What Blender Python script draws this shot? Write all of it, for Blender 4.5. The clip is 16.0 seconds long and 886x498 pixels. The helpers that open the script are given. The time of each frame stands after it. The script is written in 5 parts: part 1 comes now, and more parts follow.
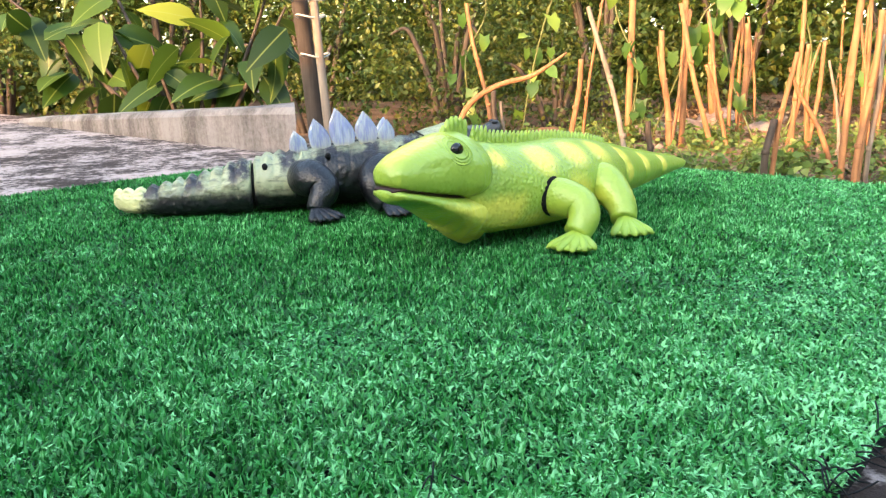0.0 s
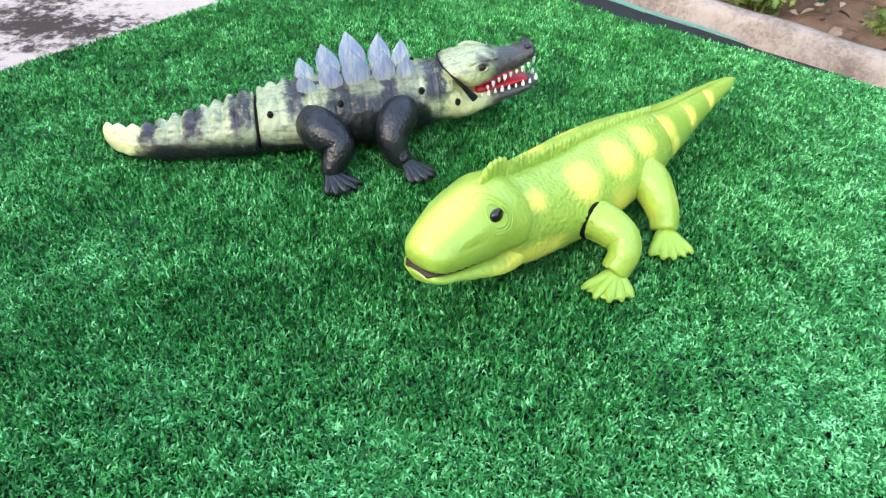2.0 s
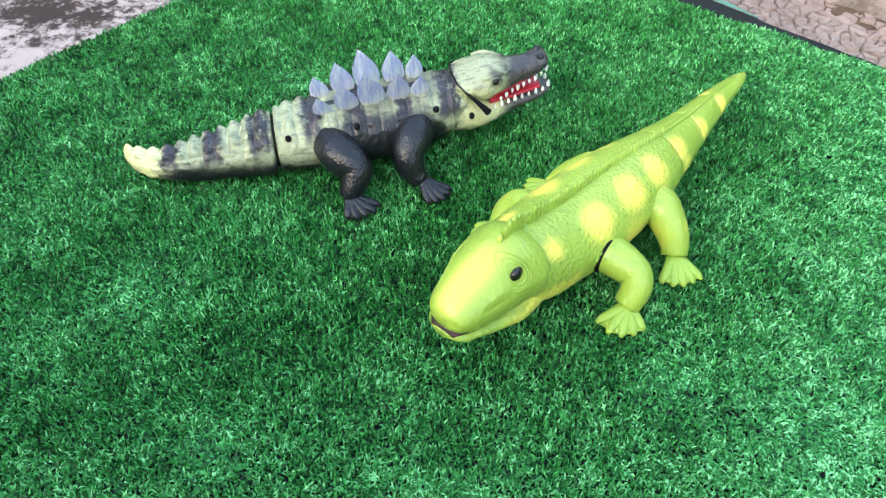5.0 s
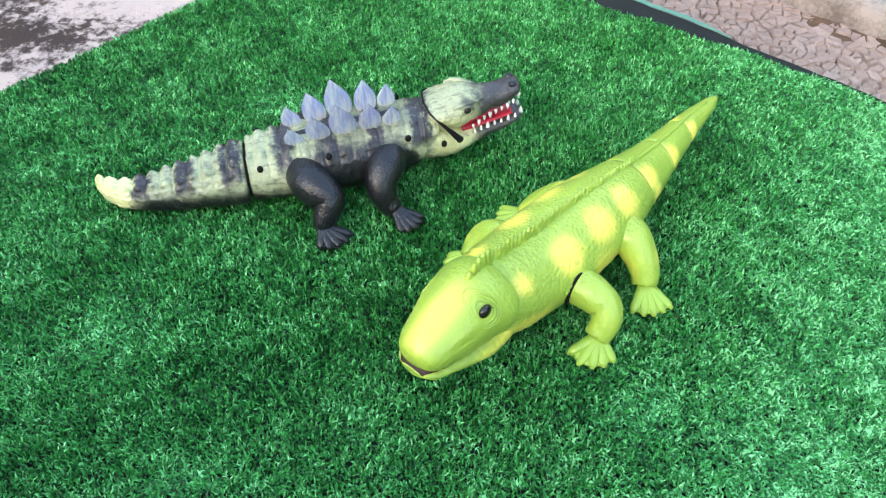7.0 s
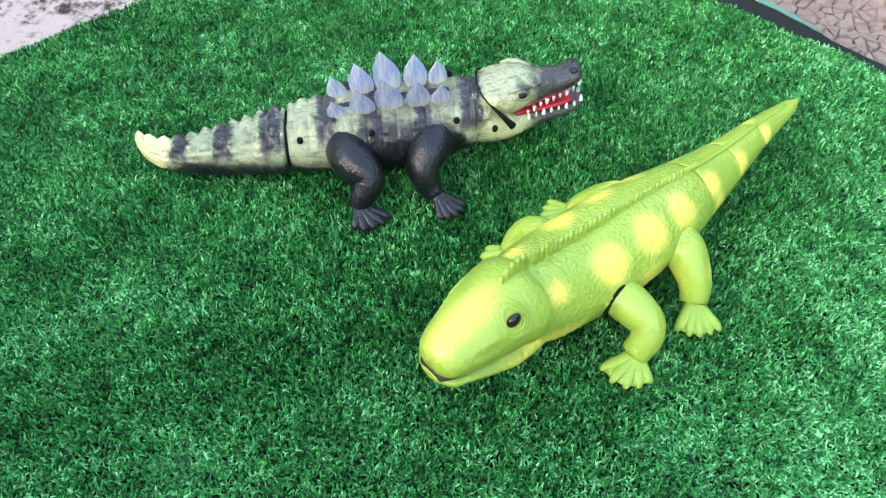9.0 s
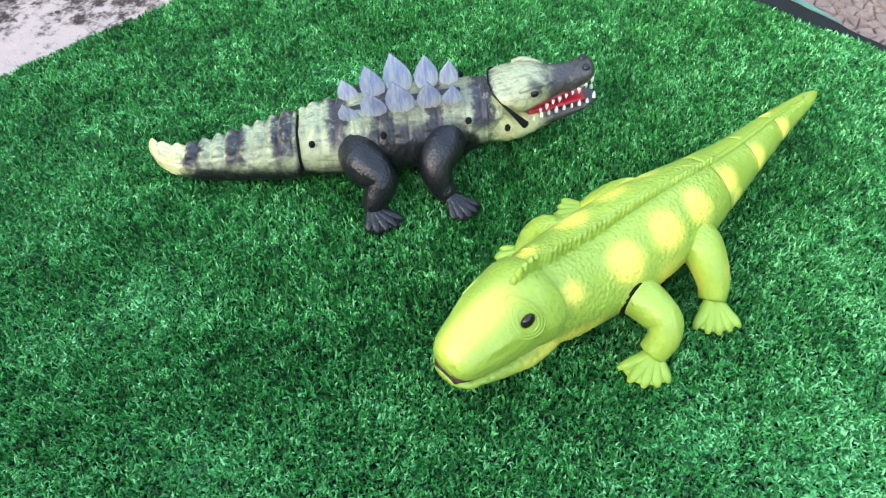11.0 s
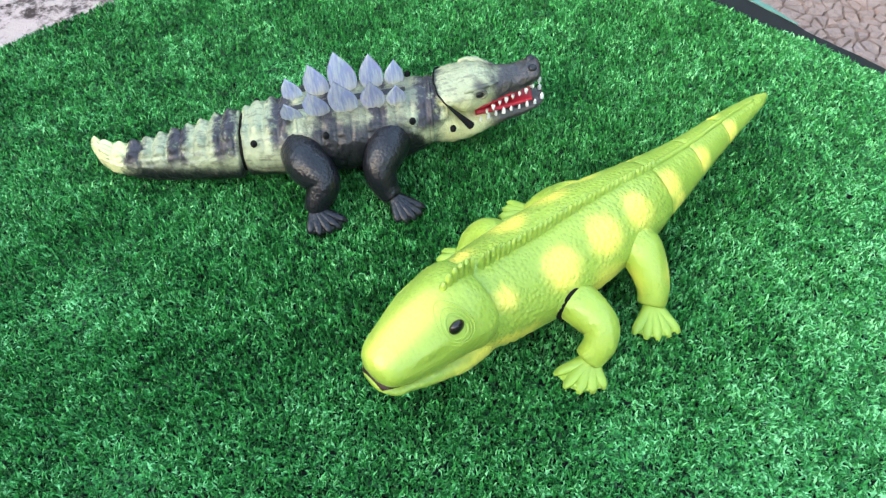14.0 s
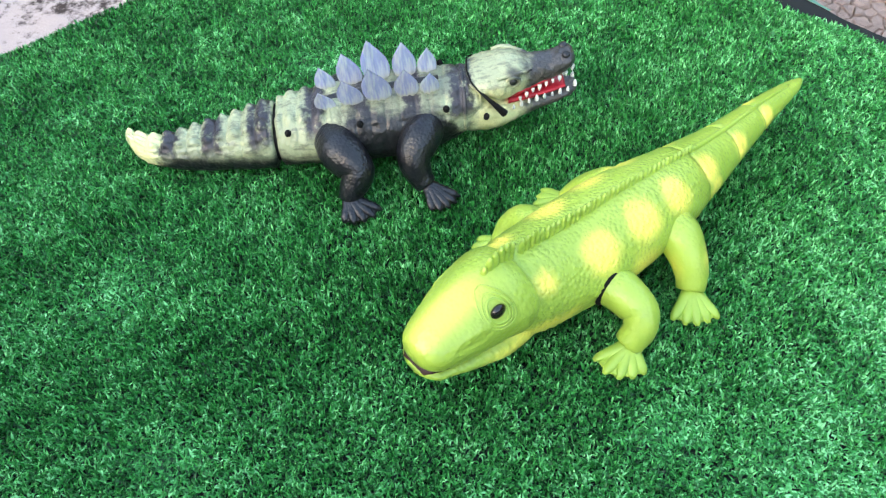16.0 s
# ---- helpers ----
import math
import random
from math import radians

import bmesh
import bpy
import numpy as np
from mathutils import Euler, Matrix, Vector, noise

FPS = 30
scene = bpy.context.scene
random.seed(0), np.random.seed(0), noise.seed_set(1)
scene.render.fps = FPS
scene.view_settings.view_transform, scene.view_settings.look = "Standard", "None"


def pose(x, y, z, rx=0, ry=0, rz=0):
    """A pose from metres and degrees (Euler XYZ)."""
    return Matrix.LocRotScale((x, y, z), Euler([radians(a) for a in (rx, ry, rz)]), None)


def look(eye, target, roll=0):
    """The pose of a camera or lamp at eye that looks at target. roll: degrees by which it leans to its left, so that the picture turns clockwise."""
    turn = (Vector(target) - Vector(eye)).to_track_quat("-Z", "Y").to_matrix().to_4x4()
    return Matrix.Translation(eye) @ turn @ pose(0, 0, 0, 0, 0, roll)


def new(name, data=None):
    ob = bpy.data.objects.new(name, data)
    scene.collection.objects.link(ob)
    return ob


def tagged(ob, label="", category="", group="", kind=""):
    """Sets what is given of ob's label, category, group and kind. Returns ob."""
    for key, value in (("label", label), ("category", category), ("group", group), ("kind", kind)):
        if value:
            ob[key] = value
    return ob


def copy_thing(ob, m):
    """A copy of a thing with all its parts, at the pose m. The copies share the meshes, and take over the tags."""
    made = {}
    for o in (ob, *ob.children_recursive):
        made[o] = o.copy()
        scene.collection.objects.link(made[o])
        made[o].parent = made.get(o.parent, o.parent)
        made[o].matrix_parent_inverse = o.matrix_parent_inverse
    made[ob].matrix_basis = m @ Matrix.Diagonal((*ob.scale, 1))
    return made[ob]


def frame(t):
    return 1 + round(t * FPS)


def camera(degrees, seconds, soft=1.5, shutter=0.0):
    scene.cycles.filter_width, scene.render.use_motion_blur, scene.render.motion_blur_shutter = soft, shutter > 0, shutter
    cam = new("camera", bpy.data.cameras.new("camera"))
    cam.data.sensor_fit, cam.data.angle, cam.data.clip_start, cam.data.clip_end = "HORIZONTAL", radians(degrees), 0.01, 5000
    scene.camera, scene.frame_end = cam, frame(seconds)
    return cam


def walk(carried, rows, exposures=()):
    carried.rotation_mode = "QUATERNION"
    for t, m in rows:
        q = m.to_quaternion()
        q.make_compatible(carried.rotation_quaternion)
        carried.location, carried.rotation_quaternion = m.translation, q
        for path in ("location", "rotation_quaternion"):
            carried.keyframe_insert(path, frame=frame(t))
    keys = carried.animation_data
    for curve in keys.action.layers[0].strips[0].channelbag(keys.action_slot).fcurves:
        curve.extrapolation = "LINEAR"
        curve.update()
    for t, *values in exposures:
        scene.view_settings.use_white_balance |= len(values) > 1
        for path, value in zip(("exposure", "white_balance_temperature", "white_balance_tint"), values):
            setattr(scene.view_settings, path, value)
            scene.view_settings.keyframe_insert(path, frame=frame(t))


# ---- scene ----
cam = camera(57.6, 16.0, soft=1.3)
EXPOSURES = [(0, 3.30, 7450, 8), (1, 3.10, 7400, 8), (2, 3.45, 7400, 8), (3.5, 3.38, 7400, 8), (7, 3.31, 7400, 8), (16, 3.32, 7450, 8)]
PATH = [
    (0, (0.266, 0.296, 0.161), (-0.063, 2.211, -0.314), -1.3),
    (0.5, (0.275, 0.308, 0.19), (-0.074, 2.207, -0.329), -1.1),
    (1, (0.257, 0.373, 0.251), (-0.055, 2.156, -0.599), 0.0),
    (1.5, (0.226, 0.429, 0.348), (-0.023, 2.07, -0.769), 0.5),
    (2, (0.203, 0.461, 0.428), (-0.03, 1.998, -0.83), 0.8),
    (2.5, (0.178, 0.462, 0.454), (-0.093, 1.914, -0.894), -0.3),
    (3, (0.169, 0.462, 0.459), (-0.146, 1.849, -0.947), -1.9),
    (3.5, (0.175, 0.494, 0.493), (-0.143, 1.845, -0.948), -2.9),
    (4, (0.188, 0.519, 0.523), (-0.072, 1.876, -0.923), -1.8),
    (4.2, (0.188, 0.526, 0.534), (-0.028, 1.882, -0.92), -0.6),
    (6.3, (0.154, 0.525, 0.552), (-0.045, 1.855, -0.929), -0.6),
    (6.5, (0.155, 0.529, 0.564), (-0.035, 1.862, -0.915), -0.8),
    (7, (0.189, 0.549, 0.565), (0.012, 1.884, -0.914), -0.2),
    (7.5, (0.209, 0.574, 0.561), (-0.01, 1.866, -0.95), 0.8),
    (8, (0.213, 0.591, 0.56), (-0.048, 1.842, -0.977), 0.9),
    (8.5, (0.21, 0.599, 0.561), (-0.083, 1.835, -0.984), 0.5),
    (9, (0.202, 0.6, 0.555), (-0.111, 1.83, -0.991), 0.0),
    (11.5, (0.214, 0.608, 0.551), (-0.153, 1.826, -0.993), -3.4),
    (12, (0.223, 0.614, 0.554), (-0.132, 1.83, -0.993), -3.2),
    (12.5, (0.234, 0.623, 0.553), (-0.109, 1.84, -0.996), -2.3),
    (13, (0.243, 0.627, 0.548), (-0.09, 1.842, -1.006), -1.6),
    (13.5, (0.246, 0.63, 0.55), (-0.088, 1.845, -1.003), -1.4),
    (14, (0.247, 0.626, 0.549), (-0.095, 1.838, -1.005), -1.9),
    (14.5, (0.242, 0.625, 0.547), (-0.11, 1.834, -1.006), -2.6),
    (15, (0.238, 0.621, 0.548), (-0.131, 1.829, -1.003), -3.3),
    (15.5, (0.238, 0.615, 0.545), (-0.137, 1.821, -1.007), -3.6),
    (16, (0.231, 0.614, 0.542), (-0.145, 1.817, -1.011), -3.5),
]
walk(cam, [(t, look(eye, target, roll)) for t, eye, target, roll in PATH], EXPOSURES)

# ---- world and light ----
world = bpy.data.worlds.new("world")
scene.world = world
world.use_nodes = True
wn = world.node_tree.nodes
sky = wn.new("ShaderNodeTexSky")
sky.sky_type = "NISHITA"
sky.sun_disc = False
SUN_EL, SUN_AZ = radians(16), radians(205)
sky.sun_elevation, sky.sun_rotation = SUN_EL, SUN_AZ
sky.dust_density, sky.air_density = 2.0, 1.0
world.node_tree.links.new(sky.outputs[0], wn["Background"].inputs[0])
wn["Background"].inputs[1].default_value = 0.15
sun = new("sun", bpy.data.lights.new("sun", "SUN"))
sun.data.energy, sun.data.angle, sun.data.color = 1.2, radians(0.6), (1.0, 0.53, 0.23)
sun_dir = Vector((math.sin(SUN_AZ) * math.cos(SUN_EL), math.cos(SUN_AZ) * math.cos(SUN_EL), math.sin(SUN_EL)))
sun.matrix_world = look(sun_dir * 20, (0, 0, 0))


# ---- materials ----
class Mat:
    """A node material with a few short hands."""

    def __init__(self, name, rough=0.5, metal=0.0, spec=0.5):
        self.m = bpy.data.materials.new(name)
        self.m.use_nodes = True
        self.t = self.m.node_tree
        self.b = self.t.nodes["Principled BSDF"]
        self.b.inputs["Roughness"].default_value = rough
        self.b.inputs["Metallic"].default_value = metal
        self.b.inputs["Specular IOR Level"].default_value = spec
        self.pos = self.node("ShaderNodeTexCoord").outputs["Object"]

    def node(self, kind, **props):
        n = self.t.nodes.new(kind)
        for k, v in props.items():
            if k == "op":
                n.operation = v
            elif k == "mode":
                n.data_type = v
            elif k == "feature":
                n.feature = v
        return n

    def put(self, n, slot, v):
        if isinstance(v, bpy.types.NodeSocket):
            self.t.links.new(v, n.inputs[slot])
        else:
            if isinstance(v, tuple) and len(v) == 3 and n.inputs[slot].type == "RGBA":
                v = (*v, 1)
            n.inputs[slot].default_value = v

    def math(self, op, a, b=0.0, clamp=False):
        n = self.node("ShaderNodeMath", op=op)
        n.use_clamp = clamp
        self.put(n, 0, a)
        self.put(n, 1, b)
        return n.outputs[0]

    def noise(self, scale, detail=3.0, rough=0.55, at=None, dist=0.0):
        n = self.node("ShaderNodeTexNoise")
        self.put(n, "Vector", at or self.pos)
        self.put(n, "Scale", scale)
        self.put(n, "Detail", detail)
        self.put(n, "Roughness", rough)
        self.put(n, "Distortion", dist)
        return n.outputs[0]

    def voronoi(self, scale, feature="F1", at=None):
        n = self.node("ShaderNodeTexVoronoi", feature=feature)
        self.put(n, "Vector", at or self.pos)
        self.put(n, "Scale", scale)
        return n.outputs["Distance"]

    def ramp(self, fac, *stops):
        n = self.node("ShaderNodeValToRGB")
        e = n.color_ramp.elements
        while len(e) < len(stops):
            e.new(0.5)
        for el, (p, c) in zip(e, stops):
            el.position, el.color = p, (*c, 1)
        self.put(n, 0, fac)
        return n.outputs[0]

    def span(self, v, a, b, c=0.0, d=1.0):
        n = self.node("ShaderNodeMapRange")
        n.interpolation_type = "SMOOTHSTEP"
        for i, x in enumerate((v, a, b, c, d)):
            self.put(n, i, x)
        return n.outputs[0]

    def mix(self, f, a, b, blend="MIX"):
        n = self.node("ShaderNodeMix", mode="RGBA")
        n.blend_type = blend
        self.put(n, 0, f)
        self.put(n, 6, a)
        self.put(n, 7, b)
        return n.outputs[2]

    def axis(self, i, at=None):
        n = self.node("ShaderNodeSeparateXYZ")
        self.put(n, 0, at or self.pos)
        return n.outputs[i]

    def color(self, c):
        self.put(self.b, "Base Color", c)
        return self

    def bump(self, height, strength=0.5, distance=0.002):
        n = self.node("ShaderNodeBump")
        self.put(n, "Strength", strength)
        self.put(n, "Distance", distance)
        self.put(n, "Height", height)
        self.put(self.b, "Normal", n.outputs[0])
        return self

    def random(self):
        return self.node("ShaderNodeObjectInfo").outputs["Random"]

    def island(self):
        return self.node("ShaderNodeNewGeometry").outputs["Random Per Island"]


def plain(name, c, rough=0.5, spec=0.5, grain=200.0, vary=0.25, relief=0.0004):
    """A nearly even surface with slight grain and mottling."""
    m = Mat(name, rough, 0, spec)
    dark = tuple(v * (1 - vary) for v in c)
    m.color(m.mix(m.noise(grain * 0.12, 4), dark, c))
    m.bump(m.noise(grain, 3), 0.4, relief)
    return m.m


# turf: plastic fibre, in tufts of slightly different green
g = Mat("turf_fibre", 0.42, 0, 0.32)
mottle = g.math("ADD", g.math("MULTIPLY", g.math("SUBTRACT", g.noise(70, 3), 0.5), 0.75), g.math("MULTIPLY", g.math("SUBTRACT", g.noise(13, 4), 0.5), 0.6))
# sheen of the pile's lay painted in as paler green at the near right
sheen_tint = g.math("MULTIPLY", g.span(g.math("ADD", g.axis(0), g.math("MULTIPLY", g.math("SUBTRACT", g.noise(7, 4, 0.65), 0.5), 0.7)), 0.25, 0.55), g.span(g.axis(1), 0.95, 0.70, 0.08, 0.28))
# pile-lay brightness painted in too: darker left, paler strip on the near side
tone = g.math("ADD", g.math("ADD", g.math("MULTIPLY", g.island(), 0.70), 0.180), g.math("ADD", mottle, g.math("ADD", sheen_tint, g.math("ADD", g.span(g.axis(0), 0.06, -0.16, 0.0, -0.04), g.math("MULTIPLY", g.span(g.axis(1), 0.88, 0.68, 0.0, 0.095), g.span(g.axis(0), -0.06, 0.14))))))
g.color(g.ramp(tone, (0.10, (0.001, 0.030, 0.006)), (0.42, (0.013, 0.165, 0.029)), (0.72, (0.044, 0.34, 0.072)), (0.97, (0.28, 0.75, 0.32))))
TURF = g.m
TURF_BACK = plain("turf_backing", (0.012, 0.013, 0.013), 0.75, 0.3, 400)
TURF_RIM = plain("turf_rim", (0.11, 0.27, 0.21), 0.6, 0.4, 500)

# weathered concrete with black algae stains
def concrete(name, pale, stain, lo, hi, size, streak=False, speck=0.35, sheltered=False):
    c = Mat(name, 0.92, 0, 0.25)
    at = c.pos
    if streak:
        mp = c.node("ShaderNodeMapping")
        c.put(mp, "Vector", c.pos)
        c.put(mp, "Scale", (1.0, 1.0, 0.18))
        at = mp.outputs[0]
    big = c.math("ADD", c.math("MULTIPLY", c.noise(size, 8, 0.70, at, 0.08), 0.68), c.math("MULTIPLY", c.noise(size * 0.27, 4, 0.6), 0.32))
    fine = c.noise(size * 14, 5, 0.7)
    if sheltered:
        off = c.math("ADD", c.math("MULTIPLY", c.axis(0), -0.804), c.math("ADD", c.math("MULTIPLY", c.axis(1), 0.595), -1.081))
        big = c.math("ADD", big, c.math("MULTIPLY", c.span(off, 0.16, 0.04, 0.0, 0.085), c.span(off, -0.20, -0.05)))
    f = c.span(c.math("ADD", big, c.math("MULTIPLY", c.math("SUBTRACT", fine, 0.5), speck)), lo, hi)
    base = c.mix(c.noise(60, 5), tuple(v * 0.78 for v in pale), pale)
    c.color(c.mix(f, stain, base))
    c.bump(c.math("ADD", c.noise(90, 6, 0.7), c.math("MULTIPLY", big, 0.6)), 0.7, 0.004)
    return c.m


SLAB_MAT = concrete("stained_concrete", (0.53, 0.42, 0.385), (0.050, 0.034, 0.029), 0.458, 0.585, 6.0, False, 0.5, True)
WALL_MAT = concrete("streaked_concrete", (0.34, 0.295, 0.28), (0.10, 0.083, 0.075), 0.36, 0.58, 8.0, True, 0.22)
KERB_MAT = concrete("kerb_concrete", (0.40, 0.33, 0.29), (0.16, 0.12, 0.10), 0.36, 0.60, 9.0)
SHADE_WALL_MAT = plain("shade_wall_plaster", (0.62, 0.58, 0.52), 0.9, 0.2, 40)

md = Mat("dry_mud", 0.95, 0, 0.15)
md.color(md.mix(md.random(), md.mix(md.noise(40, 5), (0.28, 0.185, 0.15), (0.50, 0.36, 0.30)), md.mix(md.noise(55, 5), (0.35, 0.240, 0.20), (0.58, 0.435, 0.37))))
md.bump(md.math("ADD", md.noise(45, 6, 0.7), md.math("MULTIPLY", md.voronoi(60, "DISTANCE_TO_EDGE"), 0.7)), 1.0, 0.010)
MUD = md.m
gr = Mat("garden_soil", 0.97, 0, 0.15)
gr.color(gr.ramp(gr.noise(3.0, 8, 0.7), (0.3, (0.07, 0.045, 0.03)), (0.5, (0.19, 0.115, 0.075)), (0.7, (0.32, 0.20, 0.14))))
gr.bump(gr.noise(25, 8, 0.7), 1.0, 0.02)
SOIL = gr.m


def leafy(name, a, b, c, rough=0.45, through_light=0.35):
    m = Mat(name, rough, 0, 0.4)
    col = m.ramp(m.island(), (0.0, a), (0.55, b), (1.0, c))
    col = m.mix(m.math("MULTIPLY", m.noise(30, 4), 0.5), col, tuple(v * 0.5 for v in a))
    m.color(col)
    tr = m.node("ShaderNodeBsdfTranslucent")
    m.put(tr, 0, col)
    mx = m.node("ShaderNodeMixShader")
    m.put(mx, 0, through_light)
    m.t.links.new(m.b.outputs[0], mx.inputs[1])
    m.t.links.new(tr.outputs[0], mx.inputs[2])
    m.t.links.new(mx.outputs[0], m.t.nodes["Material Output"].inputs[0])
    return m.m


LEAF_HEDGE = leafy("hedge_leaf", (0.03, 0.065, 0.012), (0.075, 0.12, 0.020), (0.18, 0.18, 0.036))
LEAF_WEED = leafy("weed_leaf", (0.08, 0.15, 0.03), (0.18, 0.27, 0.055), (0.33, 0.38, 0.09))
LITTER = leafy("dry_litter", (0.10, 0.06, 0.035), (0.24, 0.15, 0.10), (0.36, 0.27, 0.21), 0.8, 0.1)


def wood(name, a, b, rough=0.75):
    m = Mat(name, rough, 0, 0.3)
    mp = m.node("ShaderNodeMapping")
    m.put(mp, "Vector", m.pos)
    m.put(mp, "Scale", (1.0, 1.0, 0.06))
    f = m.noise(120, 5, 0.6, mp.outputs[0])
    f = m.math("ADD", m.math("MULTIPLY", f, 0.7), m.math("MULTIPLY", m.noise(14, 4), 0.5))
    m.color(m.mix(m.math("MULTIPLY", m.random(), 0.35), m.mix(m.span(f, 0.4, 0.8), a, b), b))
    m.bump(f, 0.6, 0.002)
    return m.m


CANE = wood("dry_cane", (0.17, 0.070, 0.032), (0.38, 0.175, 0.082))
CANE_GREY = wood("grey_cane", (0.14, 0.10, 0.075), (0.30, 0.23, 0.18))
BARK = wood("dark_bark", (0.028, 0.020, 0.015), (0.075, 0.055, 0.045))
STEM = plain("green_stem", (0.12, 0.13, 0.04), 0.6)
TWINE = plain("tie_wire", (0.45, 0.42, 0.38), 0.5)
HOSE = plain("green_hose", (0.015, 0.13, 0.10), 0.35)
ROCK = concrete("field_stone", (0.38, 0.27, 0.22), (0.16, 0.11, 0.09), 0.35, 0.6, 12.0)

# green lizard: airbrushed lime plastic with yellow patches
lz = Mat("lime_plastic", 0.36, 0, 0.5)
wob = lz.noise(55, 3)
px, py, pz = lz.axis(0), lz.math("ABSOLUTE", lz.axis(1)), lz.axis(2)
comb = lz.node("ShaderNodeCombineXYZ")
lz.put(comb, 0, px), lz.put(comb, 1, py), lz.put(comb, 2, lz.math("MULTIPLY", pz, 0.72))
yellow = None
for sx, sy, sz, r in ((0.104, 0.026, 0.080, 0.0135), (0.158, 0.030, 0.073, 0.0215), (0.205, 0.032, 0.072, 0.021), (0.246, 0.030, 0.068, 0.0185),
                      (0.297, 0.026, 0.058, 0.0165), (0.300, 0.036, 0.042, 0.012), (0.352, 0.022, 0.046, 0.0135), (0.408, 0.014, 0.039, 0.0125), 
                      (0.245, 0.07, 0.02, 0.019), (0.195, 0.05, 0.02, 0.03), (0.163, 0.060, 0.022, 0.016)):
    d = lz.node("ShaderNodeVectorMath", op="DISTANCE")
    lz.put(d, 0, comb.outputs[0])
    lz.put(d, 1, (sx, sy, sz * 0.72))
    dd = lz.math("ADD", d.outputs["Value"], lz.math("MULTIPLY", lz.math("SUBTRACT", wob, 0.5), 0.010))
    f = lz.span(dd, r * 1.08, r * 0.32)
    yellow = f if yellow is None else lz.math("MAXIMUM", yellow, f)
# crown stripe: yellow paint, with the glare on the head painted in
yellow = lz.math("MAXIMUM", yellow, lz.math("MULTIPLY", lz.math("MULTIPLY", lz.span(px, 0.078, 0.030), lz.span(py, 0.020, 0.003)), lz.span(pz, 0.070, 0.088, 0.0, 0.7)))
belly = lz.span(lz.math("ADD", pz, lz.math("MULTIPLY", wob, 0.02)), 0.040, 0.020)
belly = lz.math("MULTIPLY", belly, lz.span(py, 0.066, 0.050))
yellow = lz.math("MAXIMUM", yellow, lz.math("MULTIPLY", belly, 0.8))
throat = lz.math("MULTIPLY", lz.span(lz.math("ADD", pz, lz.math("MULTIPLY", wob, 0.016)), 0.057, 0.044), lz.math("MULTIPLY", lz.span(px, 0.135, 0.115), lz.span(py, 0.048, 0.040)))
yellow = lz.math("MAXIMUM", yellow, lz.math("MULTIPLY", throat, 0.95))
lime = lz.mix(lz.noise(18, 4), (0.29, 0.43, 0.050), (0.39, 0.53, 0.080))
lz.color(lz.mix(yellow, lime, (0.92, 0.82, 0.14)))
scales = lz.voronoi(270)
dome = lz.span(scales, 0.80, 0.0)
where = lz.math("MULTIPLY", lz.math("MULTIPLY", lz.span(px, 0.072, 0.096, 0.5, 1.0), lz.span(px, 0.27, 0.31, 1.0, 0.45)), lz.span(py, 0.054, 0.046, 0.40, 1.0))
lz.bump(lz.math("ADD", lz.math("MULTIPLY", dome, where), lz.math("MULTIPLY", lz.noise(90, 2), 0.2)), 0.7, 0.0011)
lz.b.inputs["Coat Weight"].default_value = 0.25
lz.b.inputs["Coat Roughness"].default_value = 0.15
LIZ = lz.m
LIZ_FOOT = plain("pale_lime_plastic", (0.36, 0.53, 0.075), 0.42, 0.5, 300, 0.2)

# grey-green crocodile: sooty bands over pale cream, black below
cr = Mat("banded_plastic", 0.40, 0, 0.42)
cx, cy, cz = cr.axis(0), cr.math("ABSOLUTE", cr.axis(1)), cr.axis(2)
wx = cr.math("ADD", cx, cr.math("MULTIPLY", cr.math("SUBTRACT", cr.noise(48, 5, 0.72), 0.5), 0.036))
u = cr.math("DIVIDE", wx, 0.44)
PALE, CREAM, SOOT, MAUVE = (0.42, 0.455, 0.28), (0.68, 0.66, 0.33), (0.018, 0.016, 0.019), (0.052, 0.046, 0.058)
flank = cr.mix(cr.noise(35, 4, 0.6), tuple(v * 0.72 for v in PALE), PALE)
mp = cr.node("ShaderNodeMapping")
cr.put(mp, "Vector", cr.pos)
cr.put(mp, "Scale", (0.35, 1.0, 1.0))
wash = cr.span(cr.noise(190, 4, 0.65, mp.outputs[0]), 0.50, 0.36, 0.0, 0.5)
flank = cr.mix(cr.math("MULTIPLY", wash, cr.span(u, 0.06, 0.11)), flank, (0.07, 0.07, 0.06))
flank = cr.mix(cr.span(u, 0.10, 0.06), flank, CREAM)
flank = cr.mix(cr.math("MULTIPLY", cr.span(u, 0.74, 0.77, 0.0, 0.75), cr.span(cz, 0.080, 0.050)), flank, CREAM)
one, nil = (1, 1, 1), (0, 0, 0)
saddle = cr.ramp(u, (0.072, nil), (0.082, one), (0.106, one), (0.118, nil), (0.168, nil), (0.18, one), (0.212, one), (0.226, nil), (0.268, nil), (0.28, one), (0.322, one), (0.334, nil), (0.392, nil), (0.404, one), (0.436, one), (0.448, nil), (0.49, nil), (0.502, one), (0.536, one), (0.548, nil), (0.592, nil), (0.604, one), (0.636, one), (0.650, nil), (0.692, nil), (0.706, one), (0.744, one), (0.756, nil))
hi = cr.math("ADD", 0.013, cr.math("MULTIPLY", cr.span(u, 0.0, 0.55), 0.034))
saddle = cr.math("MULTIPLY", saddle, cr.span(cr.noise(75, 4, 0.7), 0.33, 0.46, 0.45, 1.0))
saddle = cr.math("MULTIPLY", saddle, cr.span(cr.math("SUBTRACT", cr.math("ADD", cz, cr.math("MULTIPLY", cr.noise(50, 4), 0.016)), hi), 0.003, 0.017))
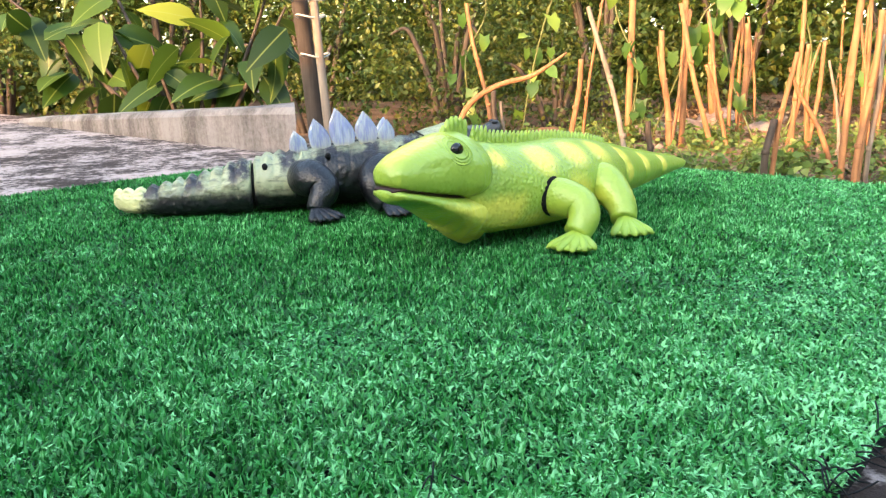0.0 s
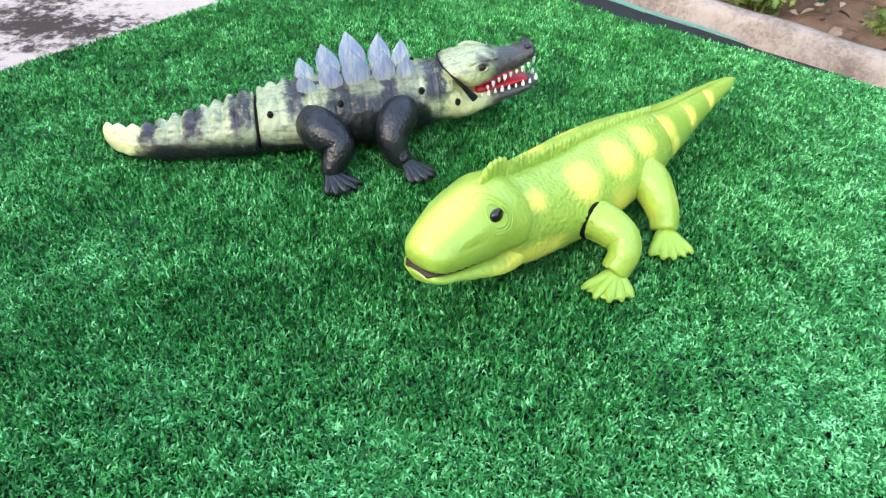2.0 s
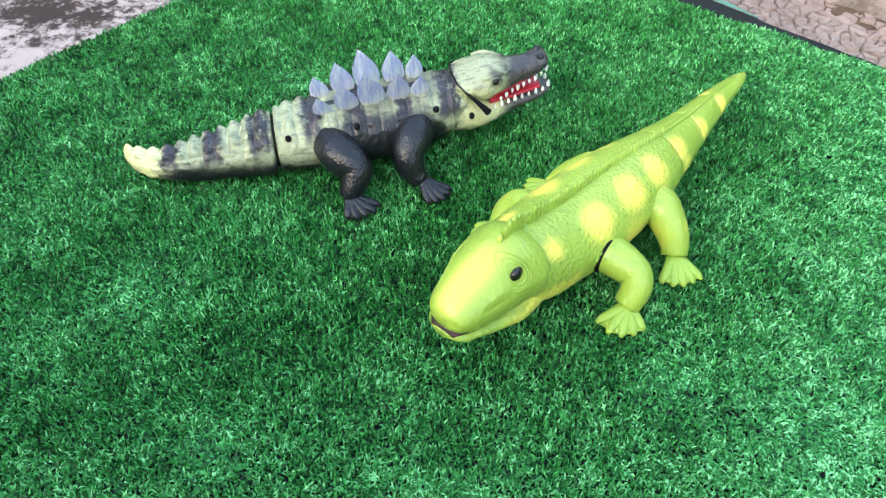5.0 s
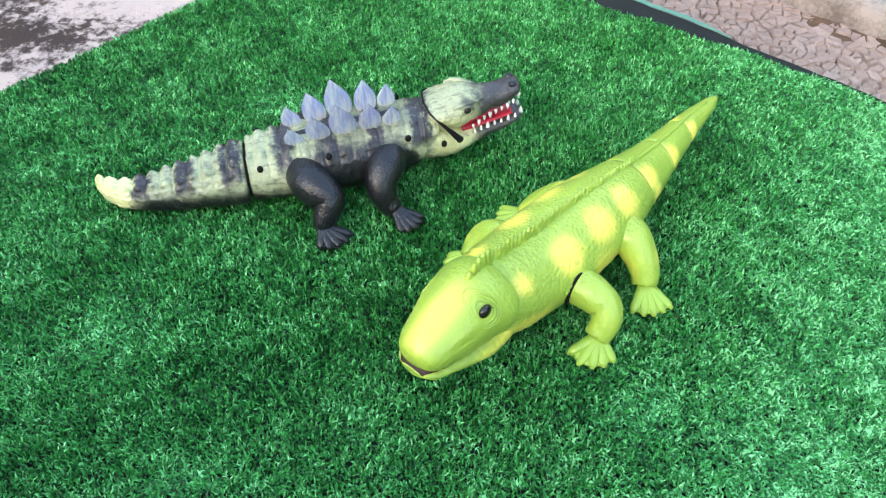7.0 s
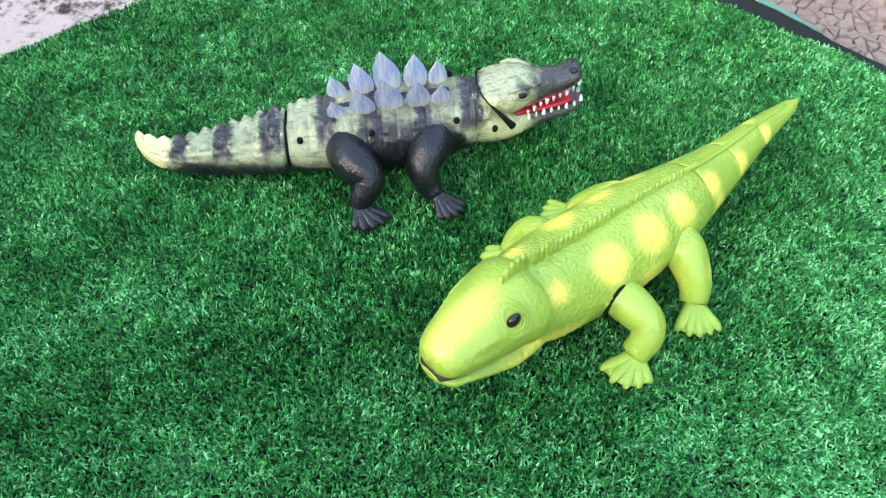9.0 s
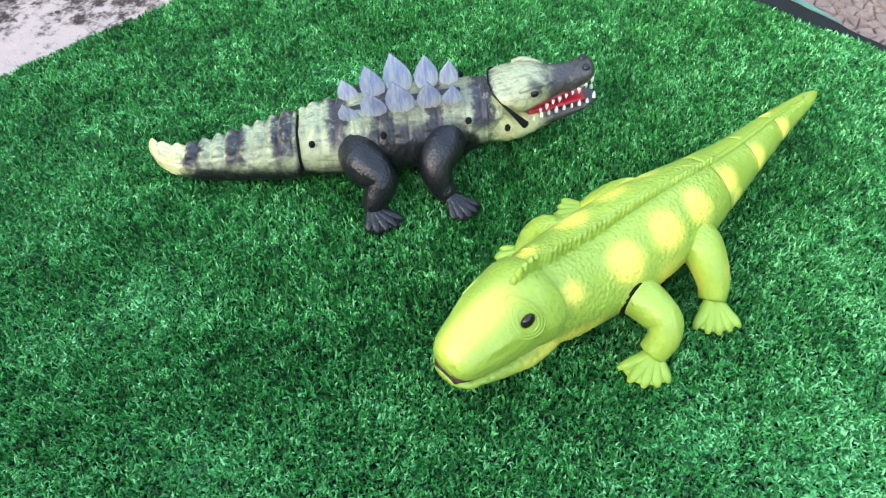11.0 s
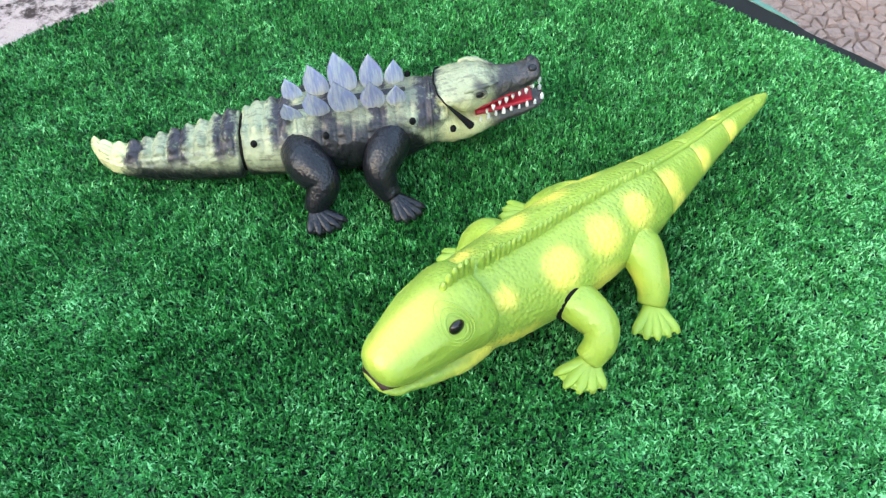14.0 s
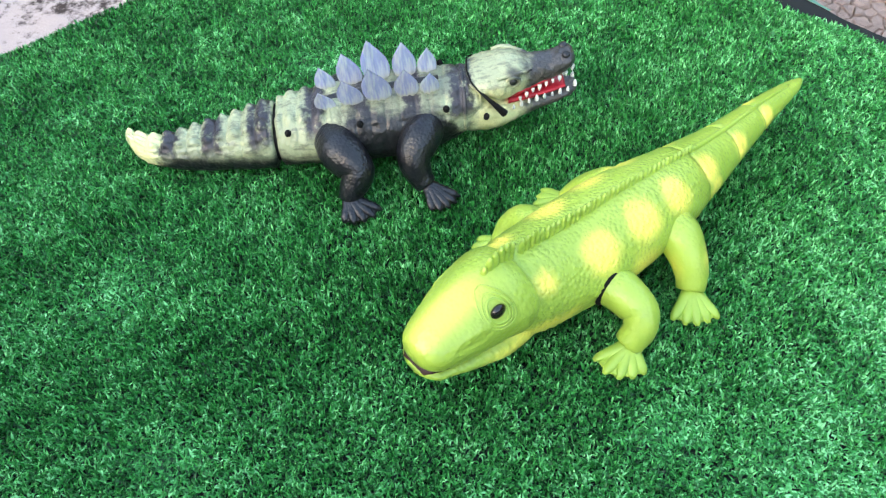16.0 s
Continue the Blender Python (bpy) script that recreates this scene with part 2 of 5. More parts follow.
spine_top = cr.math("MULTIPLY", cr.span(cr.math("ADD", cz, cr.math("MULTIPLY", cr.noise(45, 4), 0.014)), 0.068, 0.078), cr.span(u, 0.76, 0.72))
spine_top = cr.math("MULTIPLY", spine_top, cr.span(u, 0.40, 0.46))
snout = cr.math("MULTIPLY", cr.span(u, 0.840, 0.880), 0.96)
ed = cr.node("ShaderNodeVectorMath", op="DISTANCE")
cr.put(ed, 0, cr.pos)
cr.put(ed, 1, (0.368, -0.020, 0.078))
snout = cr.math("MAXIMUM", snout, cr.math("MULTIPLY", cr.span(cr.math("ADD", ed.outputs["Value"], cr.math("MULTIPLY", cr.noise(120, 3), 0.008)), 0.016, 0.008), 0.85))
dark = cr.math("MAXIMUM", cr.math("MAXIMUM", saddle, cr.math("MULTIPLY", spine_top, 0.5)), snout)
bands = cr.mix(dark, flank, cr.mix(cr.noise(90, 4), SOOT, MAUVE))
edge = cr.math("ADD", 0.0150, cr.math("MULTIPLY", cr.span(u, 0.42, 0.50), 0.041))
edge = cr.math("SUBTRACT", edge, cr.math("MULTIPLY", cr.span(u, 0.66, 0.75), 0.039))
edge = cr.math("SUBTRACT", edge, cr.span(u, 0.12, 0.05, 0.0, 0.020))
low = cr.span(cr.math("SUBTRACT", cr.math("ADD", cz, cr.math("MULTIPLY", cr.noise(70, 5, 0.7), 0.016)), edge), 0.025, 0.007)
speck = cr.math("MULTIPLY", cr.span(cr.voronoi(210), 0.30, 0.42), cr.span(cr.math("ABSOLUTE", cr.math("SUBTRACT", u, 0.55)), 0.14, 0.04))
cr.color(cr.mix(cr.math("MAXIMUM", low, cr.math("MULTIPLY", speck, cr.span(cz, 0.066, 0.046))), bands, (0.012, 0.012, 0.014)))
cr.bump(cr.math("ADD", cr.math("MULTIPLY", cr.noise(150, 4, 0.6), 1.0), cr.math("MULTIPLY", cr.voronoi(210), -0.7)), 0.75, 0.0016)
cr.b.inputs["Coat Weight"].default_value = 0.2
cr.b.inputs["Coat Roughness"].default_value = 0.12
CROC = cr.m
bk = Mat("black_plastic", 0.30, 0, 0.5)
bk.color(bk.mix(bk.noise(40, 4), (0.004, 0.004, 0.006), (0.013, 0.013, 0.017)))
bk.bump(bk.math("ADD", bk.math("MULTIPLY", bk.voronoi(330), -0.6), bk.noise(130, 4, 0.65)), 0.5, 0.0016)
BLACK = bk.m
# black that stands for the shade in holes and between parts
SHADE_BLACK = plain("recess_shade", (0.006, 0.006, 0.006), 0.8, 0.2)
EYE_BLACK = plain("eye_gloss", (0.012, 0.008, 0.006), 0.08, 0.6)
RED = plain("red_mouth", (0.50, 0.015, 0.03), 0.35, 0.5, 200)
MAROON = plain("dark_mouth", (0.035, 0.006, 0.004), 0.5, 0.4, 200)
WHITE = plain("white_tooth", (0.80, 0.79, 0.74), 0.3, 0.5, 200, 0.1)
cl = Mat("clear_blue_plastic", 0.09, 0, 0.6)
cmap = cl.node("ShaderNodeMapping")
cl.put(cmap, "Vector", cl.pos)
cl.put(cmap, "Scale", (1.0, 1.0, 0.16))
streak = cl.span(cl.noise(330, 3, 0.6, cmap.outputs[0]), 0.38, 0.66)
blue = cl.mix(streak, (0.56, 0.62, 0.95), (0.88, 0.93, 1.0))
cl.color(cl.mix(cl.span(cl.axis(2), 0.001, 0.010), (0.95, 0.90, 0.60), blue))
cl.b.inputs["Transmission Weight"].default_value = 0.66
cl.b.inputs["Subsurface Weight"].default_value = 0.6
cl.b.inputs["Subsurface Radius"].default_value = (0.01, 0.01, 0.012)
cl.b.inputs["Coat Weight"].default_value = 0.6
cl.b.inputs["Coat Roughness"].default_value = 0.05
cl.bump(cl.noise(900, 2, 0.5), 0.3, 0.0004)
CLEAR = cl.m


# ---- mesh helpers ----
def finish(ob, mat, smooth=True):
    ob.data.materials.append(mat)
    if smooth:
        ob.data.polygons.foreach_set("use_smooth", [True] * len(ob.data.polygons))
    return ob


def part(name, bm, mat, parent=None, label="", smooth=True):
    me = bpy.data.meshes.new(name)
    bm.normal_update()
    bm.to_mesh(me)
    bm.free()
    ob = finish(new(name, me), mat, smooth)
    ob.parent = parent
    if label:
        tagged(ob, label)
    return ob


def raw(name, verts, faces, mat, parent=None, label="", smooth=False):
    me = bpy.data.meshes.new(name)
    me.from_pydata(verts, [], faces)
    me.update()
    ob = finish(new(name, me), mat, smooth)
    ob.parent = parent
    if label:
        tagged(ob, label)
    return ob


def thing(name, at, yaw, label, category, group=""):
    e = new(name)
    e.empty_display_size = 0.05
    e.matrix_basis = pose(*at, 0, 0, yaw)
    return tagged(e, label, category, group)


def hermite(keys, xs):
    """Smooth values through the rows of keys (first column the parameter) at xs."""
    k = np.array(keys, float)
    x, y = k[:, 0], k[:, 1:]
    dx = np.diff(x)[:, None]
    d = np.diff(y, axis=0) / dx
    m = np.zeros_like(y)
    m[0], m[-1] = d[0], d[-1]
    same = d[:-1] * d[1:] > 0
    w1, w2 = 2 * dx[1:] + dx[:-1], dx[1:] + 2 * dx[:-1]
    with np.errstate(divide="ignore", invalid="ignore"):
        m[1:-1] = np.where(same, (w1 + w2) / (w1 / d[:-1] + w2 / d[1:]), 0.0)
    i = np.clip(np.searchsorted(x, xs) - 1, 0, len(x) - 2)
    h = (x[i + 1] - x[i])[:, None]
    t = ((xs - x[i]) / (x[i + 1] - x[i]))[:, None]
    return (2 * t**3 - 3 * t**2 + 1) * y[i] + (t**3 - 2 * t**2 + t) * h * m[i] + (3 * t**2 - 2 * t**3) * y[i + 1] + (t**3 - t**2) * h * m[i + 1]


def loft(bm, keys, bend=None, rings=40, segs=28, power=0.9, pinch=0.0, lump=None, flat=0.0, tent=1.0):
    """A body along x: rows of (x, low z, high z, half width); bend gives the sideways shift, lump(x, a) pushes the skin out."""
    xs = np.linspace(keys[0][0], keys[-1][0], rings)
    v = hermite(keys, xs)
    shift = hermite(bend, xs)[:, 0] if bend else np.zeros(rings)
    loops = []
    for x, (lo, hi, w), sh in zip(xs, v, shift):
        lo, hi, w = float(lo), float(max(hi, lo + 0.001)), float(max(w, 0.0005))
        mid, half = (lo + hi) / 2, (hi - lo) / 2
        ring = []
        for j in range(segs):
            a = 2 * math.pi * j / segs
            c, s = math.cos(a), math.sin(a)
            yy = math.copysign(abs(c) ** power, c)
            zz = math.copysign(abs(s) ** (power * tent if s > 0 else power), s)
            if s > 0 and tent > 1:
                yy = math.copysign(abs(c) ** (power * 0.5 + power * tent * 0.5), c)
            if flat and zz < 0:
                zz = math.copysign(abs(s) ** (1 - flat), s)
                yy = math.copysign(abs(c) ** (1 - flat), c)
            if pinch and zz < 0:
                yy *= 1 + pinch * zz
            p = 1.0
            q = lump(x, a) if lump else 0.0
            ring.append(bm.verts.new((x, sh + w * yy * p + q * c, mid + half * zz * p + q * s)))
        loops.append(ring)
    for r0, r1 in zip(loops, loops[1:]):
        for j in range(segs):
            bm.faces.new((r0[j], r0[(j + 1) % segs], r1[(j + 1) % segs], r1[j]))
    bm.faces.new(loops[0][::-1])
    bm.faces.new(loops[-1])
    return bm


def tube(bm, keys, rings=16, segs=14, squash=1.0):
    """A limb: rows of (t, x, y, z, radius)."""
    ts = np.linspace(keys[0][0], keys[-1][0], rings)
    v = hermite(keys, ts)
    loops = []
    for i in range(rings):
        p = Vector(v[i, :3])
        d = (Vector(v[min(i + 1, rings - 1), :3]) - Vector(v[max(i - 1, 0), :3])).normalized()
        side = d.cross(Vector((0.13, 0.21, 1)))
        side = side.normalized() if side.length > 1e-4 else Vector((1, 0, 0))
        up = side.cross(d).normalized()
        r = max(float(v[i, 3]), 0.0004)
        loops.append([bm.verts.new(p + side * (r * math.cos(2 * math.pi * j / segs)) + up * (r * squash * math.sin(2 * math.pi * j / segs))) for j in range(segs)])
    for r0, r1 in zip(loops, loops[1:]):
        for j in range(segs):
            bm.faces.new((r0[j], r0[(j + 1) % segs], r1[(j + 1) % segs], r1[j]))
    bm.faces.new(loops[0][::-1])
    bm.faces.new(loops[-1])
    return bm


def ball(bm, at, size, u=16, v=10):
    bmesh.ops.create_uvsphere(bm, u_segments=u, v_segments=v, radius=1.0, matrix=Matrix.Translation(at) @ Matrix.Diagonal((*size, 1)))
    return bm


def box(bm, x0, y0, z0, x1, y1, z1, bevel=0.0):
    m = Matrix.Translation(((x0 + x1) / 2, (y0 + y1) / 2, (z0 + z1) / 2)) @ Matrix.Diagonal((x1 - x0, y1 - y0, z1 - z0, 1))
    r = bmesh.ops.create_cube(bm, size=1.0, matrix=m)
    if bevel:
        es = list({e for v in r["verts"] for e in v.link_edges})
        bmesh.ops.bevel(bm, geom=es, offset=bevel, segments=2, affect="EDGES")
    return bm


def rough_up(bm, amount, scale, seed=0):
    for v in bm.verts:
        p = v.co * scale + Vector((seed * 7.3, seed * 3.1, seed))
        v.co += noise.noise_vector(p) * amount
    return bm


def inside(px_, py_, poly):
    """Which of the points lie in the polygon."""
    r = np.zeros(len(px_), bool)
    for (x0, y0), (x1, y1) in zip(poly, poly[1:] + poly[:1]):
        hit = ((y0 > py_) != (y1 > py_)) & (px_ < (x1 - x0) * (py_ - y0) / (y1 - y0 + 1e-12) + x0)
        r ^= hit
    return r


# ---- ground, slab, wall, kerb ----
A = math.atan2(-0.55, 0.83)            # the slab's long edge, seen from above
EX, EY = Vector((math.cos(A), math.sin(A), 0)), Vector((-math.sin(A), math.cos(A), 0))
EDGE = Vector((0.18, 1.575, 0))        # a point on that edge


def plan(along, out, z=0.0):
    """A place from metres along the slab's edge and out across it."""
    p = EDGE + EX * along + EY * out
    return (p.x, p.y, z)


GROUND_Z = -0.30
rng = np.random.default_rng(5)


def build_ground():
    bm = bmesh.new()
    n = 90
    xs = np.sign(np.linspace(-1, 1, n)) * np.abs(np.linspace(-1, 1, n)) ** 3 * 60
    ys = np.sign(np.linspace(-1, 1, n)) * np.abs(np.linspace(-1, 1, n)) ** 3 * 60
    grid = []
    for y in ys:
        row = []
        for x in xs:
            wx_, wy_ = x + 0.4, y + 3.2
            z = GROUND_Z
            out = (Vector((wx_, wy_, 0)) - EDGE).dot(EY)
            if out > 0.70:
                z += 0.05 * noise.noise(Vector((wx_ * 1.3, wy_ * 1.3, 3))) + 0.02 * noise.noise(Vector((wx_ * 5, wy_ * 5, 1))) + 0.05 * min(1, (out - 0.70) * 2)
            row.append(bm.verts.new((wx_, wy_, z)))
        grid.append(row)
    for j in range(n - 1):
        for i in range(n - 1):
            bm.faces.new((grid[j][i], grid[j][i + 1], grid[j + 1][i + 1], grid[j + 1][i]))
    return tagged(part("ground", bm, SOIL), "brown garden soil with litter beyond the slab", "ground", kind="structure")


ground = build_ground()


def slab_piece():
    bm = bmesh.new()
    box(bm, -3.2, -3.4, GROUND_Z - 0.1, 1.6, 0.015, -0.016, 0.006)
    bmesh.ops.subdivide_edges(bm, edges=[e for e in bm.edges if e.calc_length() > 1], cuts=12, use_grid_fill=True)
    bmesh.ops.transform(bm, matrix=Matrix.Translation(EDGE) @ Matrix.Rotation(A, 4, "Z"), verts=bm.verts)
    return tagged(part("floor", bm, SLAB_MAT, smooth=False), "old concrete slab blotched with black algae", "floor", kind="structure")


slab_piece()


def low_wall():
    """The parapet on the slab's far edge, lower towards its far end."""
    bm = bmesh.new()
    n, rows = 30, []
    for i in range(n + 1):
        k = i / n
        along = -0.468 - 1.27 * k
        top = 0.070 - 0.070 * k + 0.001 * noise.noise(Vector((k * 9, 0, 0)))
        prof = [(-0.01, -0.03), (-0.012, top - 0.012), (-0.004, top), (0.07, top + 0.002), (0.082, top - 0.012), (0.082, -0.03)]
        rows.append([bm.verts.new(plan(along + (1 - min(1, k * 8)) * (0.055 - 1.35 * (o + 0.012)), o - 0.12, z)) for o, z in prof])
    for a, b in zip(rows, rows[1:]):
        for j in range(len(a) - 1):
            bm.faces.new((a[j], b[j], b[j + 1], a[j + 1]))
    bm.faces.new(rows[0])
    bm.faces.new(rows[-1][::-1])
    bmesh.ops.recalc_face_normals(bm, faces=bm.faces)
    return tagged(part("wall_north", bm, WALL_MAT, smooth=False), "low concrete parapet with dark rain streaks", "wall", kind="structure")


low_wall()


def kerb():
    bm = bmesh.new()
    rows = []
    for i in range(61):
        along = -1.2 + i * 0.06
        w = 0.006 * noise.noise(Vector((along * 6, 1, 0)))
        prof = [(0.672, GROUND_Z - 0.03), (0.678, -0.292), (0.684, -0.262), (0.696, -0.246), (0.715, -0.241), (0.735, -0.244), (0.752, -0.262), (0.765, GROUND_Z - 0.03)]
        rows.append([bm.verts.new(plan(along, o + w, z + 0.5 * w)) for o, z in prof])
    for a, b in zip(rows, rows[1:]):
        for j in range(len(a) - 1):
            bm.faces.new((a[j], b[j], b[j + 1], a[j + 1]))
    bm.faces.new(rows[0]), bm.faces.new(rows[-1][::-1])
    bmesh.ops.recalc_face_normals(bm, faces=bm.faces)
    return tagged(part("kerb", bm, KERB_MAT), "weathered rounded concrete kerb beside the dry ditch", "kerb", kind="structure")


kerb()


# unseen wall added behind the camera; blocks sun and low sky from the toys
def shade_wall():
    bm = bmesh.new()
    box(bm, -9, -0.85, GROUND_Z - 0.1, 9, -0.55, 0.95)
    return tagged(part("wall_south", bm, SHADE_WALL_MAT, smooth=False), "added unseen plastered wall that shades the mat", "wall", kind="structure")


shade_wall()


# ---- turf mat ----
MAT_POLY = [(-0.075, 1.68), (0.01, 1.675), (0.18, 1.600), (0.36, 1.480), (0.45, 1.445), (0.58, 1.362), (0.80, 1.216), (0.62, 0.90), (0.395, 0.642), (0.358, 0.583), (0.24, 0.515),
            (-0.42, 0.40), (-0.86, 0.62), (-0.44, 1.222), (-0.35, 1.345), (-0.225, 1.52), (-0.14, 1.64)]


def turf_mat():
    mat = thing("turf_mat", (0, 0, 0), 0, "green artificial grass mat laid on concrete slab", "turf mat")
    # backing: a thin black sheet that shows along the far edge
    poly = [(x, y) for x, y in MAT_POLY]
    ext = []
    for x, y in poly:
        q = Vector((x, y, 0))
        o = (q - EDGE).dot(EY)
        if o > -0.07 and x > -0.1:
            along = (q - EDGE).dot(EX)
            q = q + EY * (0.022 if along < -0.05 else 0.053 - o)
        ext.append((q.x, q.y))
    far = []
    for (ax, ay), (bx, by) in zip(ext[1:6], ext[2:7]):
        steps = max(2, int(math.hypot(bx - ax, by - ay) / 0.012))
        for i in range(steps):
            p = Vector((ax, ay, 0)).lerp(Vector((bx, by, 0)), i / steps)
            p += EY * (0.0060 * noise.noise(p * 11) + 0.0022 * noise.noise(p * 60))
            far.append((p.x, p.y))
    ext = ext[:1] + far + ext[6:]
    bm = bmesh.new()
    low = [bm.verts.new((x, y, -0.0145)) for x, y in ext]
    high = [bm.verts.new((x, y, -0.0105)) for x, y in ext]
    for i in range(len(ext)):
        j = (i + 1) % len(ext)
        bm.faces.new((low[i], low[j], high[j], high[i]))
    bm.faces.new(low[::-1]), bm.faces.new(high)
    bmesh.ops.recalc_face_normals(bm, faces=bm.faces)
    part("backing", bm, TURF_BACK, mat, "black woven backing sheet", smooth=False)
    # frayed pale rim along the far edge
    bm = bmesh.new()
    pts = [Vector((x, y, 0)) for x, y in far]
    prev = None
    for a, b in zip(pts, pts[1:]):
        n = max(2, int((b - a).length / 0.006))
        for i in range(n):
            p = a.lerp(b, i / n)
            fade = 1 - min(1, max(0, ((p - EDGE).dot(EX) - 0.05) / 0.22))
            if fade <= 0:
                break
            w = 0.0004 + (0.008 + 0.020 * max(0, noise.noise(p * 9))) * fade + 0.0045 * noise.noise(p * 70) + 0.0020 * noise.noise(p * 210)
            z = -0.0085 + 0.0025 * noise.noise(p * 6) * fade
            w = max(w, 0.0004)
            row = [bm.verts.new((p + EY * o).to_tuple()[:2] + (zz,)) for o, zz in ((-0.001, z - 0.0012), (-0.001, z), (w, z + 0.0004), (w, z - 0.0010))]
            if prev:
                for j in range(3):
                    bm.faces.new((prev[j], row[j], row[j + 1], prev[j + 1]))
            prev = row
    bmesh.ops.recalc_face_normals(bm, faces=bm.faces)
    part("rim", bm, TURF_RIM, mat, "frayed teal edge of the mat", smooth=False)
    # dark threads pulled out of the backing at the near corner
    fr = np.random.default_rng(88)
    bm = bmesh.new()
    for i in range(19):
        if i < 15:
            k = fr.uniform(0, 1)
            px_, py_, d = 0.353 + 0.044 * k, 0.578 + 0.066 * k, fr.uniform(-0.6, 2.4)
        else:
            px_, py_, d = fr.uniform(0.205, 0.240), fr.uniform(0.560, 0.590), fr.uniform(0, 6.3)
        ln = fr.uniform(0.012, 0.030)
        c = fr.normal(0, 0.5)
        tube(bm, tuple((j / 4, px_ + ln * j / 4 * math.cos(d + c * j / 4), py_ + ln * j / 4 * math.sin(d + c * j / 4), -0.003 + 0.004 * math.sin(j * 0.9 + i), 0.00045 - 0.00007 * j) for j in range(5)), 9, 5)
    part("fray", bm, TURF_BACK, mat, "dark frayed backing threads")
    tagged(bpy.data.objects["fray"], "dark frayed backing threads", kind="stuff")
    # pile: curved plastic blades in tufts
    n = 1050000
    x = rng.uniform(-0.86, 0.80, n)
    y = rng.uniform(0.40, 1.69, n)
    ok = inside(x, y, MAT_POLY)
    # thinner where the mat runs out to the side, away from the toys
    o = (x - EDGE.x) * EY.x + (y - EDGE.y) * EY.y
    al = (x - EDGE.x) * EX.x + (y - EDGE.y) * EX.y
    cut = 0.002 + 0.040 * np.clip((al - 0.08) / 0.32, 0, 1) + 0.003 * np.sin(60 * x) + rng.normal(0, 0.0022, n)
    ok &= ~((o > cut) & (x > -0.02))
    x, y = x[ok], y[ok]
    n = len(x)
    ph = np.zeros(n)
    for i, (fx, fy, amp) in enumerate(((5.1, 3.3, 1.0), (-7.7, 9.1, 0.8), (15.0, 11.0, 0.6), (-21.0, 27.0, 0.5), (44.0, -31.0, 0.4))):
        ph += amp * np.sin(fx * x + fy * y + i * 1.7)
    lay = ph * 0.9 - 1.2
    side = np.clip((x - 0.18 + 0.25 * (0.95 - y)) / 0.30, 0, 1)
    az = lay + rng.normal(0, 2.2, n)
    flat = np.zeros(n)
    for wx_, wy_, wr in ((-0.331, 1.116, 0.012), (-0.10, 1.263, 0.035), (-0.06, 1.235, 0.02), (0.305, 0.905, 0.03), (-0.05, 0.80, 0.03), (0.40, 0.86, 0.05), (0.12, 0.74, 0.05), (-0.16, 0.93, 0.04)):
        flat += 0.8 * np.exp(-((x - wx_) ** 2 + (y - wy_) ** 2) / wr**2)
    tuft = 0.5 + 0.5 * np.sin(37 * x + 11 * np.sin(23 * y)) * np.sin(41 * y + 9 * np.sin(29 * x))
    # blades stand more upright round the toys, shaping in the shade there
    lean = np.clip(rng.normal(0.95, 0.55, n) + 0.30 * (tuft - 0.5) + 0.62 * side + 0.12 * np.sin(ph * 1.3)
                   - 0.48 * np.exp(-((x - 0.11) ** 2 + (y - 1.06) ** 2) / 0.22**2) - 0.40 * np.exp(-((x - 0.37) ** 2 + (y - 1.10) ** 2) / 0.13**2) + flat, 0.0, 1.75)
    length = rng.uniform(0.0042, 0.0082, n)
    wide = rng.uniform(0.00050, 0.00110, n)
    dx, dy = np.cos(az), np.sin(az)
    spin = az + math.pi / 2 + rng.normal(0, 0.6, n)
    sx, sy = np.cos(spin) * wide, np.sin(spin) * wide
    z0 = np.full(n, -0.0080)
    l1 = length * 0.55
    h1, v1 = np.sin(lean * 0.45) * l1, np.cos(lean * 0.45) * l1
    l2 = length * 0.5
    h2, v2 = h1 + np.sin(lean * 1.15) * l2, v1 + np.cos(lean * 1.15) * l2
    co = np.empty((n, 5, 3))
    co[:, 0] = np.stack((x - sx, y - sy, z0), 1)
    co[:, 1] = np.stack((x + sx, y + sy, z0), 1)
    co[:, 2] = np.stack((x + dx * h1 - sx, y + dy * h1 - sy, z0 + v1), 1)
    co[:, 3] = np.stack((x + dx * h1 + sx, y + dy * h1 + sy, z0 + v1), 1)
    co[:, 4] = np.stack((x + dx * h2, y + dy * h2, z0 + np.maximum(v2, 0.0012)), 1)
    me = bpy.data.meshes.new("turf_surface")
    me.vertices.add(n * 5)
    me.vertices.foreach_set("co", co.ravel())
    idx = np.arange(n)[:, None] * 5 + np.array([0, 1, 3, 2, 2, 3, 4])
    me.loops.add(n * 7)
    me.loops.foreach_set("vertex_index", idx.ravel().astype(np.int32))
    start = (np.arange(n)[:, None] * 7 + np.array([0, 4])).ravel()
    me.polygons.add(n * 2)
    me.polygons.foreach_set("loop_start", start.astype(np.int32))
    me.update(calc_edges=True)
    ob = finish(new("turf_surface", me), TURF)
    ob.parent = mat
    tagged(ob, "short curled green plastic blades", kind="stuff")
    return mat


turf_mat()


# ---- lizard ----
L_BEND = ((-0.01, -0.003), (0.05, 0.001), (0.108, 0.003), (0.175, -0.001), (0.236, -0.005), (0.28, -0.007), (0.352, -0.005), (0.423, -0.001), (0.49, 0.0))


